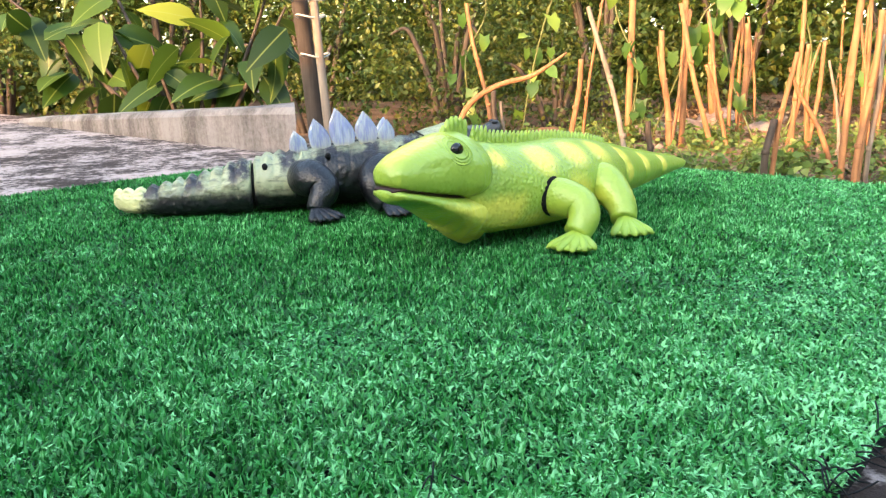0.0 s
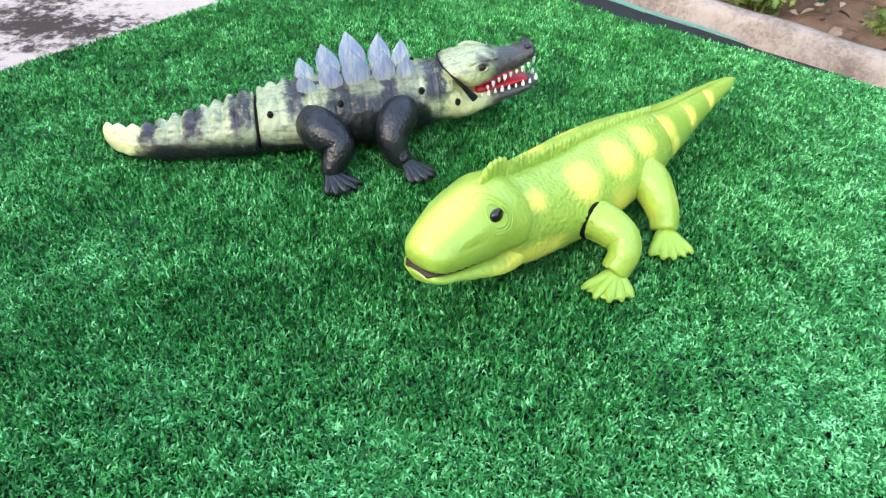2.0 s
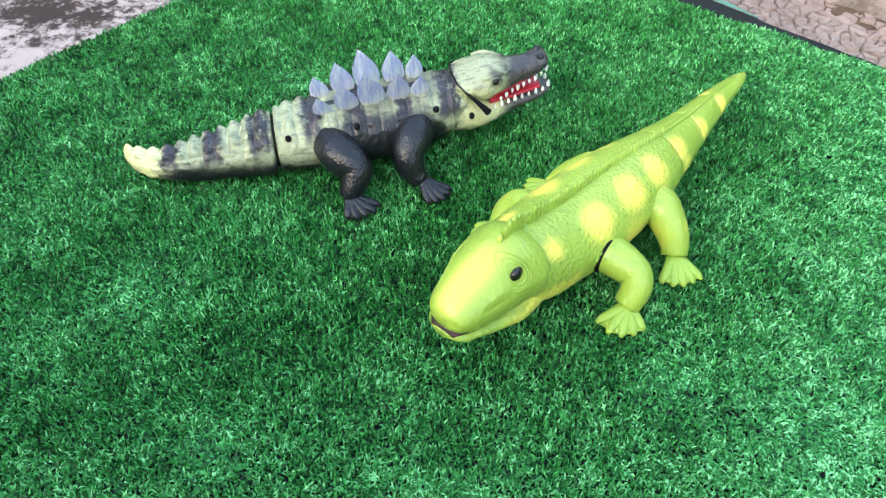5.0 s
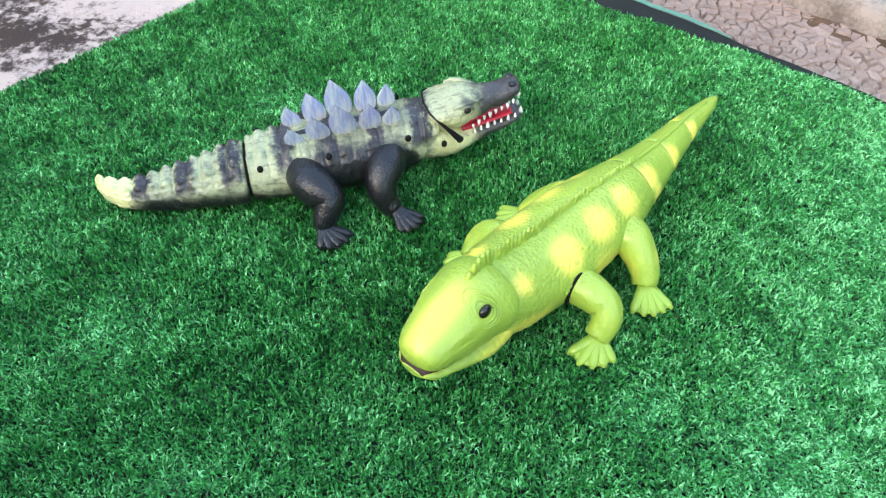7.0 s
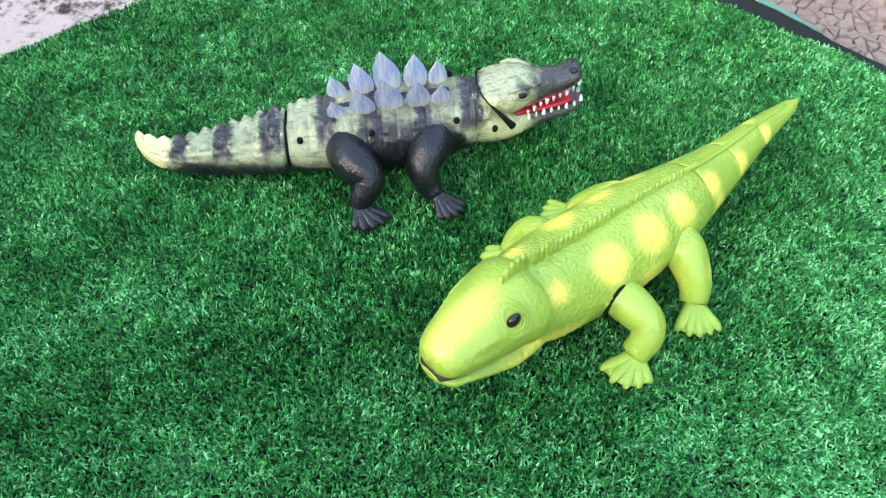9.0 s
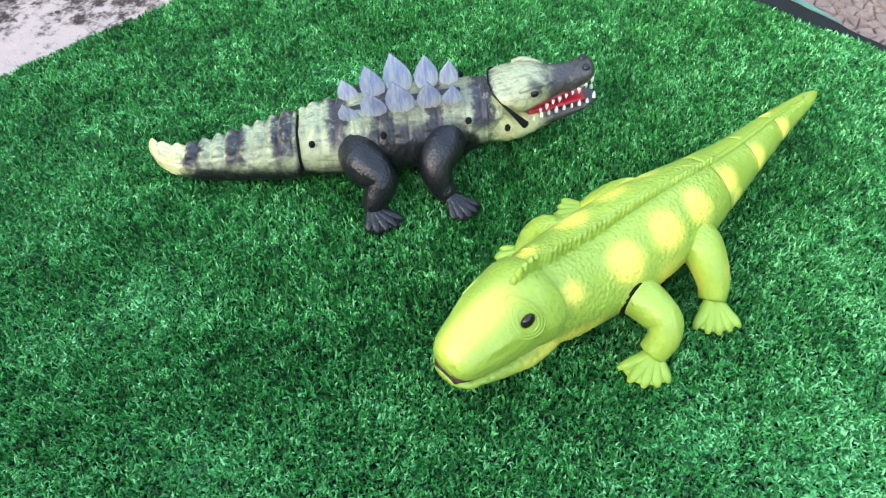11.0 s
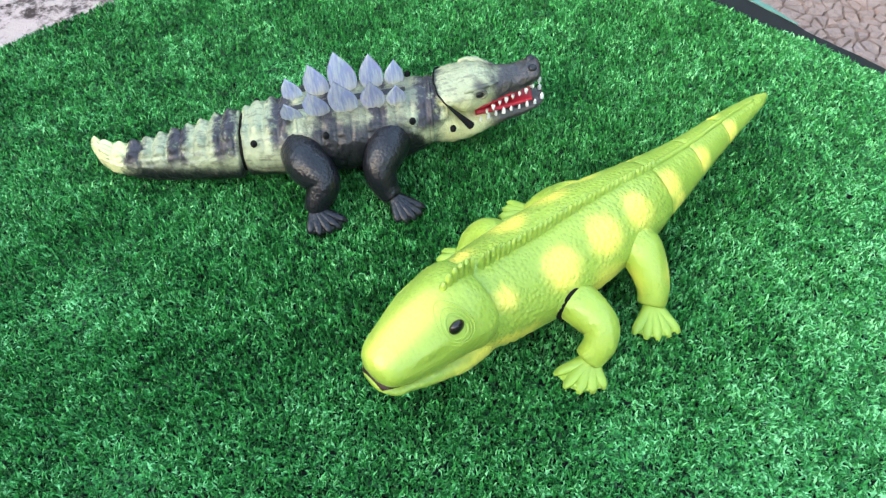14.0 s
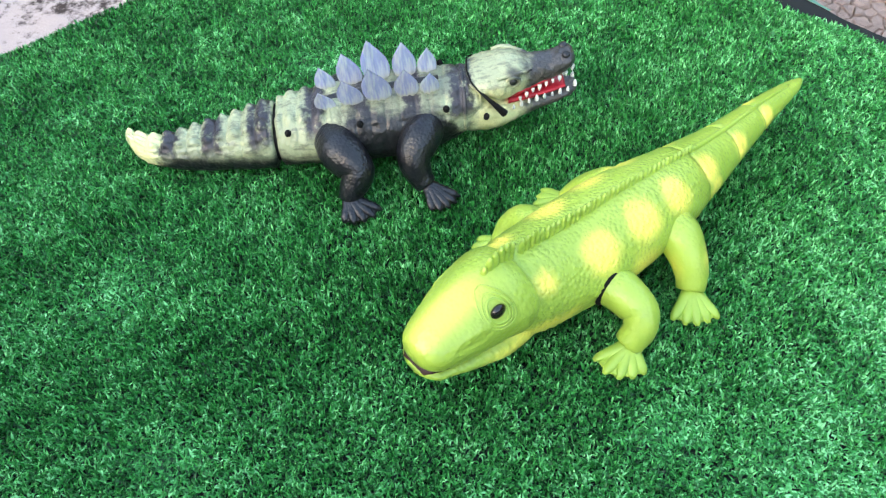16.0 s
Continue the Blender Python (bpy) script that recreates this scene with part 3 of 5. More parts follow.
def lizard_foot(bm, heel, tips, r=0.0062):
    hx, hy = heel
    tips = [(hx + (tx - hx) * 0.90, hy + (ty - hy) * 0.90) for tx, ty in tips]
    for tx, ty in tips:
        tube(bm, ((0, hx, hy, 0.010, r * 1.15), (0.45, (hx * 0.55 + tx * 0.45), (hy * 0.55 + ty * 0.45), 0.0065, r * 0.85), (0.85, hx * 0.15 + tx * 0.85, hy * 0.15 + ty * 0.85, 0.003, r * 0.66),
                  (1, tx, ty, 0.0008, r * 0.28)), 10, 10, 0.72)
    for (ax, ay), (bx, by) in zip(tips, tips[1:]):
        mx, my = (ax + bx) / 2, (ay + by) / 2
        tube(bm, ((0, hx, hy, 0.009, r), (0.6, hx * 0.5 + mx * 0.5, hy * 0.5 + my * 0.5, 0.005, r * 0.85), (1, hx * 0.08 + mx * 0.92, hy * 0.08 + my * 0.92, 0.0016, r * 0.62)), 8, 8, 0.5)
    return bm


def lizard():
    liz = thing("toy_lizard", (0.121, 0.888, 0), 56.4, "lime green plastic toy lizard with yellow spots standing on turf", "toy")

    def pebble(x, a):
        fold = 0.0011 * math.sin(x * 880 + 0.6 * math.sin(3 * a)) * math.exp(-((x - 0.106) / 0.011) ** 2)
        return fold + 0.0006 * noise.noise(Vector((x * 260, math.cos(a) * 9, math.sin(a) * 9)))

    bm = loft(bmesh.new(), ((0.072, 0.030, 0.0840, 0.0240), (0.082, 0.018, 0.0880, 0.0310), (0.094, 0.012, 0.0882, 0.0355), (0.108, 0.009, 0.0868, 0.0400), (0.13, 0.007, 0.0835, 0.0430), (0.165, 0.005, 0.081, 0.0455), (0.20, 0.005, 0.081, 0.0445),
                            (0.24, 0.008, 0.078, 0.0410), (0.268, 0.010, 0.0735, 0.0365), (0.287, 0.012, 0.0695, 0.0325)), L_BEND, 60, 44, 0.92, 0.08, pebble, 0.34, 1.28)
    part("body", bm, LIZ, liz)
    tail = ((0.288, 0.012, 0.0690, 0.0322), (0.32, 0.013, 0.0615, 0.0272), (0.346, 0.014, 0.056, 0.0228), (0.40, 0.017, 0.0465, 0.0162), (0.45, 0.020, 0.038, 0.0105), (0.478, 0.022, 0.032, 0.006), (0.487, 0.025, 0.029, 0.002))
    for a, b in ((0.2885, 0.3455), (0.3468, 0.4005), (0.4016, 0.487)):
        xs = np.linspace(a, b, 8)
        v = hermite(tail, xs)
        rows = [(x, *r) for x, r in zip(xs.tolist(), v.tolist())]
        cap = lambda r, k: (r[0], r[1] + k, r[2] - k, max(r[3] - k, 0.0006))
        rows[0] = cap(rows[0], 0.0012)
        rows.insert(1, (rows[0][0] + 0.0012, *hermite(tail, np.array([rows[0][0] + 0.0012]))[0].tolist()))
        part("tail_segment", loft(bmesh.new(), rows, L_BEND, 24, 36, 0.92, 0.0, pebble, 0.0, 1.28), LIZ, liz)
    # upper head: a long smooth dome down to the blunt snout, with a jowl and a row of lip scales
    def brow(x, a):
        up = math.sin(a)
        e = 0.0013 * math.exp(-((up - 0.52) / 0.13) ** 2) * min(1, max(0, (x - 0.012) / 0.02)) * min(1, max(0, (0.052 - x) / 0.012))
        e -= 0.0011 * math.exp(-((up - 0.18) / 0.20) ** 2) * math.exp(-((x - 0.030) / 0.014) ** 2)
        e += 0.0009 * math.exp(-((up + 0.62) / 0.14) ** 2) * (0.5 + 0.5 * math.cos(x * 900)) * min(1, max(0, x / 0.01)) * min(1, max(0, (0.066 - x) / 0.01))
        e += math.exp(-((x - 0.078) / 0.013) ** 2) * math.exp(-((up + 0.25) / 0.45) ** 2) * 0.0022
        e += 0.0005 * math.exp(-((up - 0.1) / 0.4) ** 2) * math.sin((x - 0.08) * 1500) * math.exp(-((x - 0.082) / 0.008) ** 2)
        return e + 0.0004 * noise.noise(Vector((x * 300, math.cos(a) * 8, up * 8)))
    bm = loft(bmesh.new(), ((-0.0045, 0.0655, 0.0735, 0.0075), (-0.001, 0.0620, 0.0800, 0.0150), (0.007, 0.0585, 0.0855, 0.0205), (0.024, 0.0545, 0.0910, 0.0255), (0.044, 0.0508, 0.0955, 0.0300), (0.062, 0.0475, 0.0980, 0.0330),
                            (0.076, 0.0450, 0.0980, 0.0345), (0.086, 0.0460, 0.0955, 0.0340), (0.0925, 0.0525, 0.0915, 0.0308), (0.0950, 0.0600, 0.0860, 0.0250)), L_BEND, 64, 56, 0.90, 0.0, brow, 0.5, 1.45)
    part("head", bm, LIZ, liz)
    # lower jaw with rounded chin scales and the wrinkled throat flap
    def folds(x, a):
        d = max(0.0, -math.sin(a))
        k = min(1, max(0, (x - 0.03) / 0.03))
        chin = 0.0007 * math.exp(-((math.sin(a) - 0.25) / 0.3) ** 2) * (0.5 + 0.5 * math.cos(x * 820)) * min(1, max(0, (x - 0.006) / 0.01))
        return d * 0.0024 * math.sin(x * 520 + 3 * math.cos(a) + math.sin(a) * 7) * k + chin
    bm = loft(bmesh.new(), ((-0.0055, 0.0535, 0.0600, 0.0080), (-0.0020, 0.0500, 0.0612, 0.0148), (0.004, 0.0478, 0.0600, 0.0202), (0.012, 0.0460, 0.0583, 0.0222), (0.025, 0.0400, 0.0552, 0.0262), (0.040, 0.0320, 0.0522, 0.0294), (0.060, 0.0200, 0.0485, 0.0322),
                            (0.076, 0.0090, 0.0470, 0.0310), (0.090, 0.0030, 0.0520, 0.0305), (0.104, 0.0040, 0.0580, 0.0310), (0.118, 0.0100, 0.0610, 0.0325)), L_BEND, 70, 44, 0.70, 0.62, folds)
    part("lower_jaw", bm, LIZ, liz, "lower jaw with yellow wrinkled throat flap")
    bm = loft(bmesh.new(), ((-0.0045, 0.0585, 0.0615, 0.0110), (0.0005, 0.0585, 0.0635, 0.0150), (0.012, 0.0565, 0.0610, 0.0195), (0.026, 0.0530, 0.0570, 0.0215), (0.045, 0.0490, 0.0530, 0.0230), (0.066, 0.0450, 0.0480, 0.0240)), L_BEND, 14, 20)
    part("mouth", bm, MAROON, liz, "dark red inside of the mouth")
    # eyes with lids that follow the cheek
    def cheek(x, z):
        w = float(np.interp(x, (0.024, 0.044, 0.062, 0.076), (0.0255, 0.0300, 0.0330, 0.0345)))
        lo = float(np.interp(x, (0.024, 0.044, 0.062, 0.076), (0.0545, 0.0508, 0.0475, 0.0450)))
        hi = float(np.interp(x, (0.024, 0.044, 0.062, 0.076), (0.0910, 0.0955, 0.0980, 0.0980)))
        q = min(0.98, max(0.0, (z - (lo + hi) / 2) / ((hi - lo) / 2)))
        return w * math.sqrt(1 - q ** (2 / 1.305)) ** 1.10
    for side in (-1, 1):
        ez = 0.0858 if side < 0 else 0.0700
        at = (0.0565, 0.0012 + side * (cheek(0.0565, ez) - 0.0008), ez)
        bm = ball(bmesh.new(), at, (0.0066, 0.0038, 0.0060), 20, 12)
        eye = part("eye", bm, EYE_BLACK, liz, "glossy dark brown eye")
        for rr, tt in ((0.0075, 0.0011), (0.0102, 0.0009), (0.0128, 0.0008)):
            ring = []
            for i in range(25):
                c, q = math.cos(i * math.pi / 12), math.sin(i * math.pi / 12)
                rx, rz = at[0] + rr * c, at[2] + rr * 0.86 * q
                ring.append((i / 24, rx, 0.0012 + side * cheek(rx, rz), rz, tt))
            part("eyelid", tube(bmesh.new(), ring, 49, 6), LIZ_FOOT if rr < 0.008 else LIZ, eye)
    # crest on the nape, then the low comb along the back
    for i in range(6):
        x = 0.066 + i * 0.0056
        h = (0.0070, 0.0115, 0.0135, 0.0135, 0.0125, 0.010)[i]
        sh = float(hermite(L_BEND, np.array([x]))[0, 0])
        bm = tube(bmesh.new(), ((0, x - 0.003, sh, 0.088, 0.0036), (0.6, x, sh, 0.093 + h * 0.5, 0.0030), (0.93, x + 0.001, sh, 0.0945 + h, 0.0022), (1, x + 0.0013, sh, 0.0962 + h, 0.0010)), 8, 10, 1.0)
        part("crest_spike", bm, LIZ, liz)
    bm = bmesh.new()
    top = ((0.10, 0.084), (0.13, 0.0825), (0.165, 0.081), (0.20, 0.081), (0.24, 0.078), (0.268, 0.0735), (0.30, 0.066))
    xs = np.arange(0.1045, 0.294, 0.0052)
    zs = hermite(top, xs)[:, 0]
    ss = hermite(L_BEND, xs)[:, 0]
    for i, (x, z, s) in enumerate(zip(xs.tolist(), zs.tolist(), ss.tolist())):
        h = (0.0185 if i < 4 else 0.0152) - 0.0075 * min(1, i / 26)
        tube(bm, ((0, x - 0.001, s, z - 0.006, 0.0030), (0.6, x, s, z - 0.002 + h * 0.5, 0.0025), (1, x + 0.0022, s, z - 0.002 + h, 0.0008)), 6, 8, 1.0)
    tube(bm, tuple((i / 12, x, s, z - 0.0015, 0.0030) for i, (x, z, s) in enumerate(zip(np.linspace(0.11, 0.29, 13).tolist(), hermite(top, np.linspace(0.11, 0.29, 13))[:, 0].tolist(), hermite(L_BEND, np.linspace(0.11, 0.29, 13))[:, 0].tolist()))), 40, 10)
    part("back_comb", bm, LIZ, liz)
    bm = bmesh.new()
    xs = np.linspace(0.29, 0.46, 14)
    zt = hermite(tail, xs)[:, 1]
    tube(bm, tuple((i / 13, x, b, z - 0.0004, 0.0030 - 0.0001 * i) for i, (x, z, b) in enumerate(zip(xs.tolist(), zt.tolist(), hermite(L_BEND, xs)[:, 0].tolist()))), 40, 8)
    part("tail_keel", bm, LIZ, liz)
    front = ((0, 0.161, -0.026, 0.033, 0.0175), (0.3, 0.163, -0.047, 0.0355, 0.0172), (0.58, 0.163, -0.0680, 0.031, 0.0148), (0.8, 0.155, -0.0765, 0.019, 0.0130), (1, 0.146, -0.0755, 0.009, 0.0115))
    back = ((0, 0.240, -0.026, 0.036, 0.0185), (0.3, 0.238, -0.042, 0.039, 0.0185), (0.6, 0.233, -0.060, 0.029, 0.0155), (0.8, 0.228, -0.071, 0.017, 0.0132), (1, 0.222, -0.076, 0.009, 0.0115))
    ftips = ((0.117, -0.063), (0.113, -0.078), (0.118, -0.090), (0.127, -0.098), (0.138, -0.102))
    btips = ((0.190, -0.083), (0.194, -0.094), (0.201, -0.102), (0.211, -0.107), (0.221, -0.110))
    for keys, tips, heel in ((front, ftips, (0.146, -0.077)), (back, btips, (0.222, -0.077))):
        for flip in (False, True):
            tuck = 0.014 if keys is front else 0.019
            k = tuple((a, x, -y - tuck, z, q) for a, x, y, z, q in keys) if flip else keys
            tp = [(x, -y - tuck) for x, y in tips] if flip else list(tips)
            hl = (heel[0], -heel[1] - tuck) if flip else heel
            leg = part("leg", tube(bmesh.new(), k, 24, 20), LIZ, liz)
            part("foot", lizard_foot(bmesh.new(), hl, tp), LIZ_FOOT, leg, "splayed five-toed pale green foot")
            s = 1 if flip else -1
            if keys is front:
                # black ball drawn in place of the shaded shoulder gap
                bm = ball(bmesh.new(), (keys[0][1] - 0.001, s * 0.0395 - 0.002, 0.0365), (0.0176, 0.0050, 0.0180), 20, 12)
                part("joint_gap", bm, SHADE_BLACK, liz, "black ball for the shade round the shoulder")
                bm = bmesh.new()
                tube(bm, tuple((i / 20, 0.161 + 0.0205 * math.cos(i * math.pi / 10), -0.002 + s * (0.0425 - 0.006 * max(0, math.sin(i * math.pi / 10))), 0.0365 + 0.0205 * math.sin(i * math.pi / 10), 0.0017) for i in range(1, 10)), 33, 8)
                part("shoulder_rim", bm, LIZ, liz)
    return liz


lizard()


# ---- crocodile ----
C_BEND = ((-0.002, 0.018), (0.010, 0.007), (0.03, -0.002), (0.06, -0.006), (0.10, -0.007), (0.155, -0.006), (0.25, -0.005), (0.32, -0.003), (0.38, 0.002), (0.44, 0.006))


def crocodile():
    croc = thing("toy_crocodile", (-0.2215, 1.0735, 0), 20.0, "grey banded plastic toy crocodile with open jaws standing on turf", "toy")

    def hide(x, a):
        up = max(0.0, math.sin(a))
        row = 0.5 + 0.5 * math.cos(x * 2 * math.pi / 0.0135)
        two = math.exp(-((abs(math.cos(a)) - 0.42) / 0.16) ** 2) if up > 0 else 0.0
        keel = 0.0040 * two * row ** 0.7 * (min(1.0, 0.35 + x / 0.06) if x < 0.20 else 0.22)
        groove = math.exp(-((0.5 - 0.5 * math.cos((x + 0.0068) * 2 * math.pi / 0.0135)) / 0.10) ** 2) * min(1.0, up * 1.6)
        lines = sum(math.exp(-((abs(math.cos(a)) - q) / 0.045) ** 2) for q in (0.18, 0.66, 0.86)) * (1 if up > 0.1 else 0)
        soft = 1.0 if x < 0.15 else 0.5
        keel -= 0.0011 * soft * groove + 0.0009 * lines
        keel += 0.0010 * soft * up * (0.5 + 0.5 * math.cos(x * 2 * math.pi / 0.0135 + 0.6))
        return keel + 0.0012 * noise.noise(Vector((x * 120, math.cos(a) * 5, math.sin(a) * 5))) + 0.0006 * noise.noise(Vector((x * 380, math.cos(a) * 14, math.sin(a) * 14)))

    bm = loft(bmesh.new(), ((-0.004, 0.0065, 0.0185, 0.0055), (0.003, 0.0020, 0.0240, 0.0100), (0.015, 0.0005, 0.0245, 0.0130), (0.035, -0.0005, 0.0260, 0.0162), (0.07, -0.003, 0.0335, 0.0220), (0.11, -0.003, 0.0435, 0.0275),
                            (0.1425, -0.003, 0.0525, 0.0322), (0.1450, 0.002, 0.0495, 0.0292)), C_BEND, 170, 72, 0.86, 0.0, hide, 0.25)
    part("tail", bm, CROC, croc)
    # black core that gives the tail joint its shade
    bm = loft(bmesh.new(), ((0.140, 0.003, 0.048, 0.0282), (0.152, 0.003, 0.049, 0.0290)), C_BEND, 6, 32, 0.86)
    part("joint_gap", bm, SHADE_BLACK, croc, "black core for the shade between body and tail")
    bm = loft(bmesh.new(), ((0.1480, 0.003, 0.0500, 0.0296), (0.1510, -0.001, 0.0540, 0.0330), (0.19, 0.000, 0.0600, 0.0385), (0.24, 0.001, 0.0665, 0.0430), (0.285, 0.003, 0.0700, 0.0415), (0.308, 0.010, 0.0715, 0.0360),
                            (0.325, 0.017, 0.0720, 0.0305), (0.337, 0.022, 0.069, 0.027)), C_BEND, 210, 80, 0.88, 0.0, hide, 0.15)
    part("body", bm, CROC, croc)
    # collar ring behind the head
    bm = bmesh.new()
    tube(bm, tuple((i / 24, 0.3215, -0.003 + 0.0318 * math.cos(i * math.pi / 12), 0.0445 + 0.0278 * math.sin(i * math.pi / 12), 0.0020) for i in range(25)), 49, 8)
    part("collar", bm, CROC, croc)

    def skin(x, a):
        return 0.0017 * noise.noise(Vector((x * 150, math.cos(a) * 6, math.sin(a) * 6))) + 0.0006 * noise.noise(Vector((x * 420, math.cos(a) * 14, math.sin(a) * 14)))
    # the head's back edge slants forward, as a wedge, down to the hinge
    bm = loft(bmesh.new(), ((0.3265, 0.0695, 0.0742, 0.0170), (0.333, 0.0640, 0.0762, 0.0238), (0.343, 0.0560, 0.0793, 0.0275), (0.354, 0.0495, 0.0820, 0.0278), (0.362, 0.0475, 0.0838, 0.0255), (0.372, 0.0485, 0.0830, 0.0210), (0.385, 0.0530, 0.0790, 0.0170),
                            (0.403, 0.0590, 0.0790, 0.0145), (0.414, 0.0635, 0.0825, 0.0140), (0.421, 0.0670, 0.0835, 0.0128), (0.4255, 0.0705, 0.0800, 0.0075)), C_BEND, 70, 36, 0.86, 0.0, skin)
    head = part("head", bm, CROC, croc)
    bm = loft(bmesh.new(), ((0.3225, 0.017, 0.0700, 0.0285), (0.332, 0.016, 0.0615, 0.0300), (0.344, 0.016, 0.0535, 0.0295), (0.357, 0.018, 0.0445, 0.0270), (0.372, 0.021, 0.0410, 0.0215), (0.390, 0.026, 0.0415, 0.0165), (0.408, 0.031, 0.0430, 0.0145),
                            (0.422, 0.036, 0.0450, 0.0130), (0.4300, 0.040, 0.0460, 0.0080)), C_BEND, 64, 34, 0.8, 0.0, skin)
    part("lower_jaw", bm, CROC, croc)
    # black tube drawn along the head's back edge as the gap's shade
    bm = bmesh.new()
    for side in (-1, 1):
        line = tuple((k / 10, 0.3262 + 0.0315 * (k / 10) ** 1.15, -0.001 + side * 0.0308 * math.sin(math.pi / 2 * (k / 10) ** 0.42), 0.0752 - 0.0300 * (k / 10) ** 1.5, 0.0008 + 0.0030 * (k / 10) ** 2) for k in range(11))
        tube(bm, line, 33, 8)
    part("joint_gap", bm, SHADE_BLACK, croc, "black strip for the shade behind the hinged head")
    bm = loft(bmesh.new(), ((0.364, 0.039, 0.0475, 0.016), (0.385, 0.040, 0.0475, 0.0140), (0.404, 0.0425, 0.0485, 0.0115), (0.419, 0.0450, 0.0490, 0.009)), C_BEND, 24, 18)
    part("tongue", bm, RED, croc, "glossy red tongue")
    bm = loft(bmesh.new(), ((0.366, 0.0465, 0.054, 0.0165), (0.385, 0.0525, 0.058, 0.0145), (0.406, 0.0595, 0.065, 0.0115), (0.417, 0.0635, 0.0690, 0.008)), C_BEND, 16, 16)
    part("palate", bm, RED, croc, "dark red roof of the mouth")
    # teeth
    def tooth_mesh():
        bm = tube(bmesh.new(), ((0, 0, 0, -0.001, 0.0019), (0.4, 0, 0, 0.0016, 0.0018), (0.8, 0, 0, 0.0042, 0.0009), (1, 0, 0, 0.0052, 0.0002)), 6, 8)
        me = bpy.data.meshes.new("tooth")
        bm.to_mesh(me)
        bm.free()
        me.materials.append(WHITE)
        me.polygons.foreach_set("use_smooth", [True] * len(me.polygons))
        return me
    me = tooth_mesh()
    lower = ((0.368, 0.0405, 0.0225), (0.385, 0.0410, 0.0172), (0.405, 0.0425, 0.0140), (0.422, 0.0450, 0.0122), (0.4285, 0.0460, 0.0070))
    upper = ((0.374, 0.0500, 0.0205), (0.388, 0.0555, 0.0162), (0.405, 0.0605, 0.0138), (0.414, 0.0640, 0.0134), (0.4240, 0.0695, 0.0080))
    for keys, flip, cnt in ((lower, 0, 9), (upper, 180, 9)):
        xs = np.linspace(keys[0][0], keys[-1][0], cnt)
        v = hermite(keys, xs)
        sh = hermite(C_BEND, xs)[:, 0]
        for i in range(cnt):
            for side in (-1, 1):
                t = new("tooth", me)
                t.parent = croc
                k = (0.72, 0.95, 0.8, 1.05, 0.85)[i % 5]
                t.matrix_basis = pose(float(xs[i]), float(sh[i] + side * v[i, 1] * 0.93), float(v[i, 0]), flip + side * 8, 0, 0) @ Matrix.Diagonal((k, k, k, 1))
    for side in (-1, 1):
        sh = 0.001
        bm = ball(bmesh.new(), (0.3660, sh + side * 0.0232, 0.0730), (0.0040, 0.0030, 0.0036), 14, 10)
        eye = part("eye", bm, BLACK, croc)
        bm = bmesh.new()
        for s0, s1, zz in ((0.0, 1.0, 0.0048), (0.0, 1.0, -0.0042)):
            tube(bm, tuple((i / 8, 0.3660 + 0.0062 * math.cos(math.pi * (1 - i / 8)), sh + side * 0.0236, 0.0730 + zz * math.sin(math.pi * i / 8), 0.0016) for i in range(9)), 17, 8)
        part("eyelid", bm, CROC, eye)
        bm = tube(bmesh.new(), ((0, 0.352, sh + side * 0.0225, 0.0760, 0.0018), (0.4, 0.362, sh + side * 0.0215, 0.0785, 0.0026), (0.7, 0.372, sh + side * 0.0180, 0.0780, 0.0022), (1, 0.384, sh + side * 0.0130, 0.0765, 0.0010)), 16, 10)
        part("brow_ridge", bm, CROC, croc)
        part("nostril", ball(bmesh.new(), (0.417, side * 0.0070 + 0.005, 0.0822), (0.0042, 0.0042, 0.0028), 12, 8), BLACK, croc)
        # screw holes: black balls on the skin in place of shaded recesses
        for hx, hy, hz in ((0.160, 0.0290, 0.0480), (0.226, 0.0365, 0.0570), (0.304, 0.0330, 0.0610), (0.341, 0.0285, 0.042)):
            off = float(hermite(C_BEND, np.array([hx]))[0, 0])
            part("screw_hole", ball(bmesh.new(), (hx, off + side * hy, hz), (0.0031, 0.0030, 0.0038), 12, 8), SHADE_BLACK, croc)
    # two rows of clear leaf-shaped plates
    sizes = ((0.197, 0.0255, 0.0096, -0.0050), (0.2205, 0.0345, 0.0116, -0.0060), (0.2450, 0.0425, 0.0132, -0.0065), (0.2705, 0.0360, 0.0112, -0.0010), (0.2910, 0.0275, 0.0090, 0.0010))
    outline = ((0, 0.60), (0.15, 0.86), (0.35, 1.0), (0.55, 0.92), (0.72, 0.66), (0.86, 0.35), (0.95, 0.15), (1.0, 0.02))
    for x, h, w, lean in sizes:
        base = float(hermite(((0.19, 0.0600), (0.24, 0.0665), (0.285, 0.0700), (0.315, 0.0715)), np.array([x]))[0, 0])
        for side in (-1, 1):
            bm = bmesh.new()
            rows = []
            nz, ns = 20, 28
            halves = hermite(outline, np.linspace(0, 1, nz + 1))[:, 0] * w
            for i in range(nz + 1):
                k = i / nz
                half = max(float(halves[i]), 0.0003)
                th = 0.0024 * (1 - 0.75 * k) + 0.0003
                ring = []
                for j in range(ns):
                    a = 2 * math.pi * j / ns
                    c = math.cos(a)
                    rib = 1 + 0.42 * math.cos(11 * c + 3 * k) * math.sin(math.pi * min(1, k * 1.1)) ** 0.5
                    ring.append(bm.verts.new((lean * k * k + half * c, th * rib * math.sin(a), h * k)))
                rows.append(ring)
            for r0, r1 in zip(rows, rows[1:]):
                for j in range(ns):
                    bm.faces.new((r0[j], r0[(j + 1) % ns], r1[(j + 1) % ns], r1[j]))
            bm.faces.new(rows[0][::-1]), bm.faces.new(rows[-1])
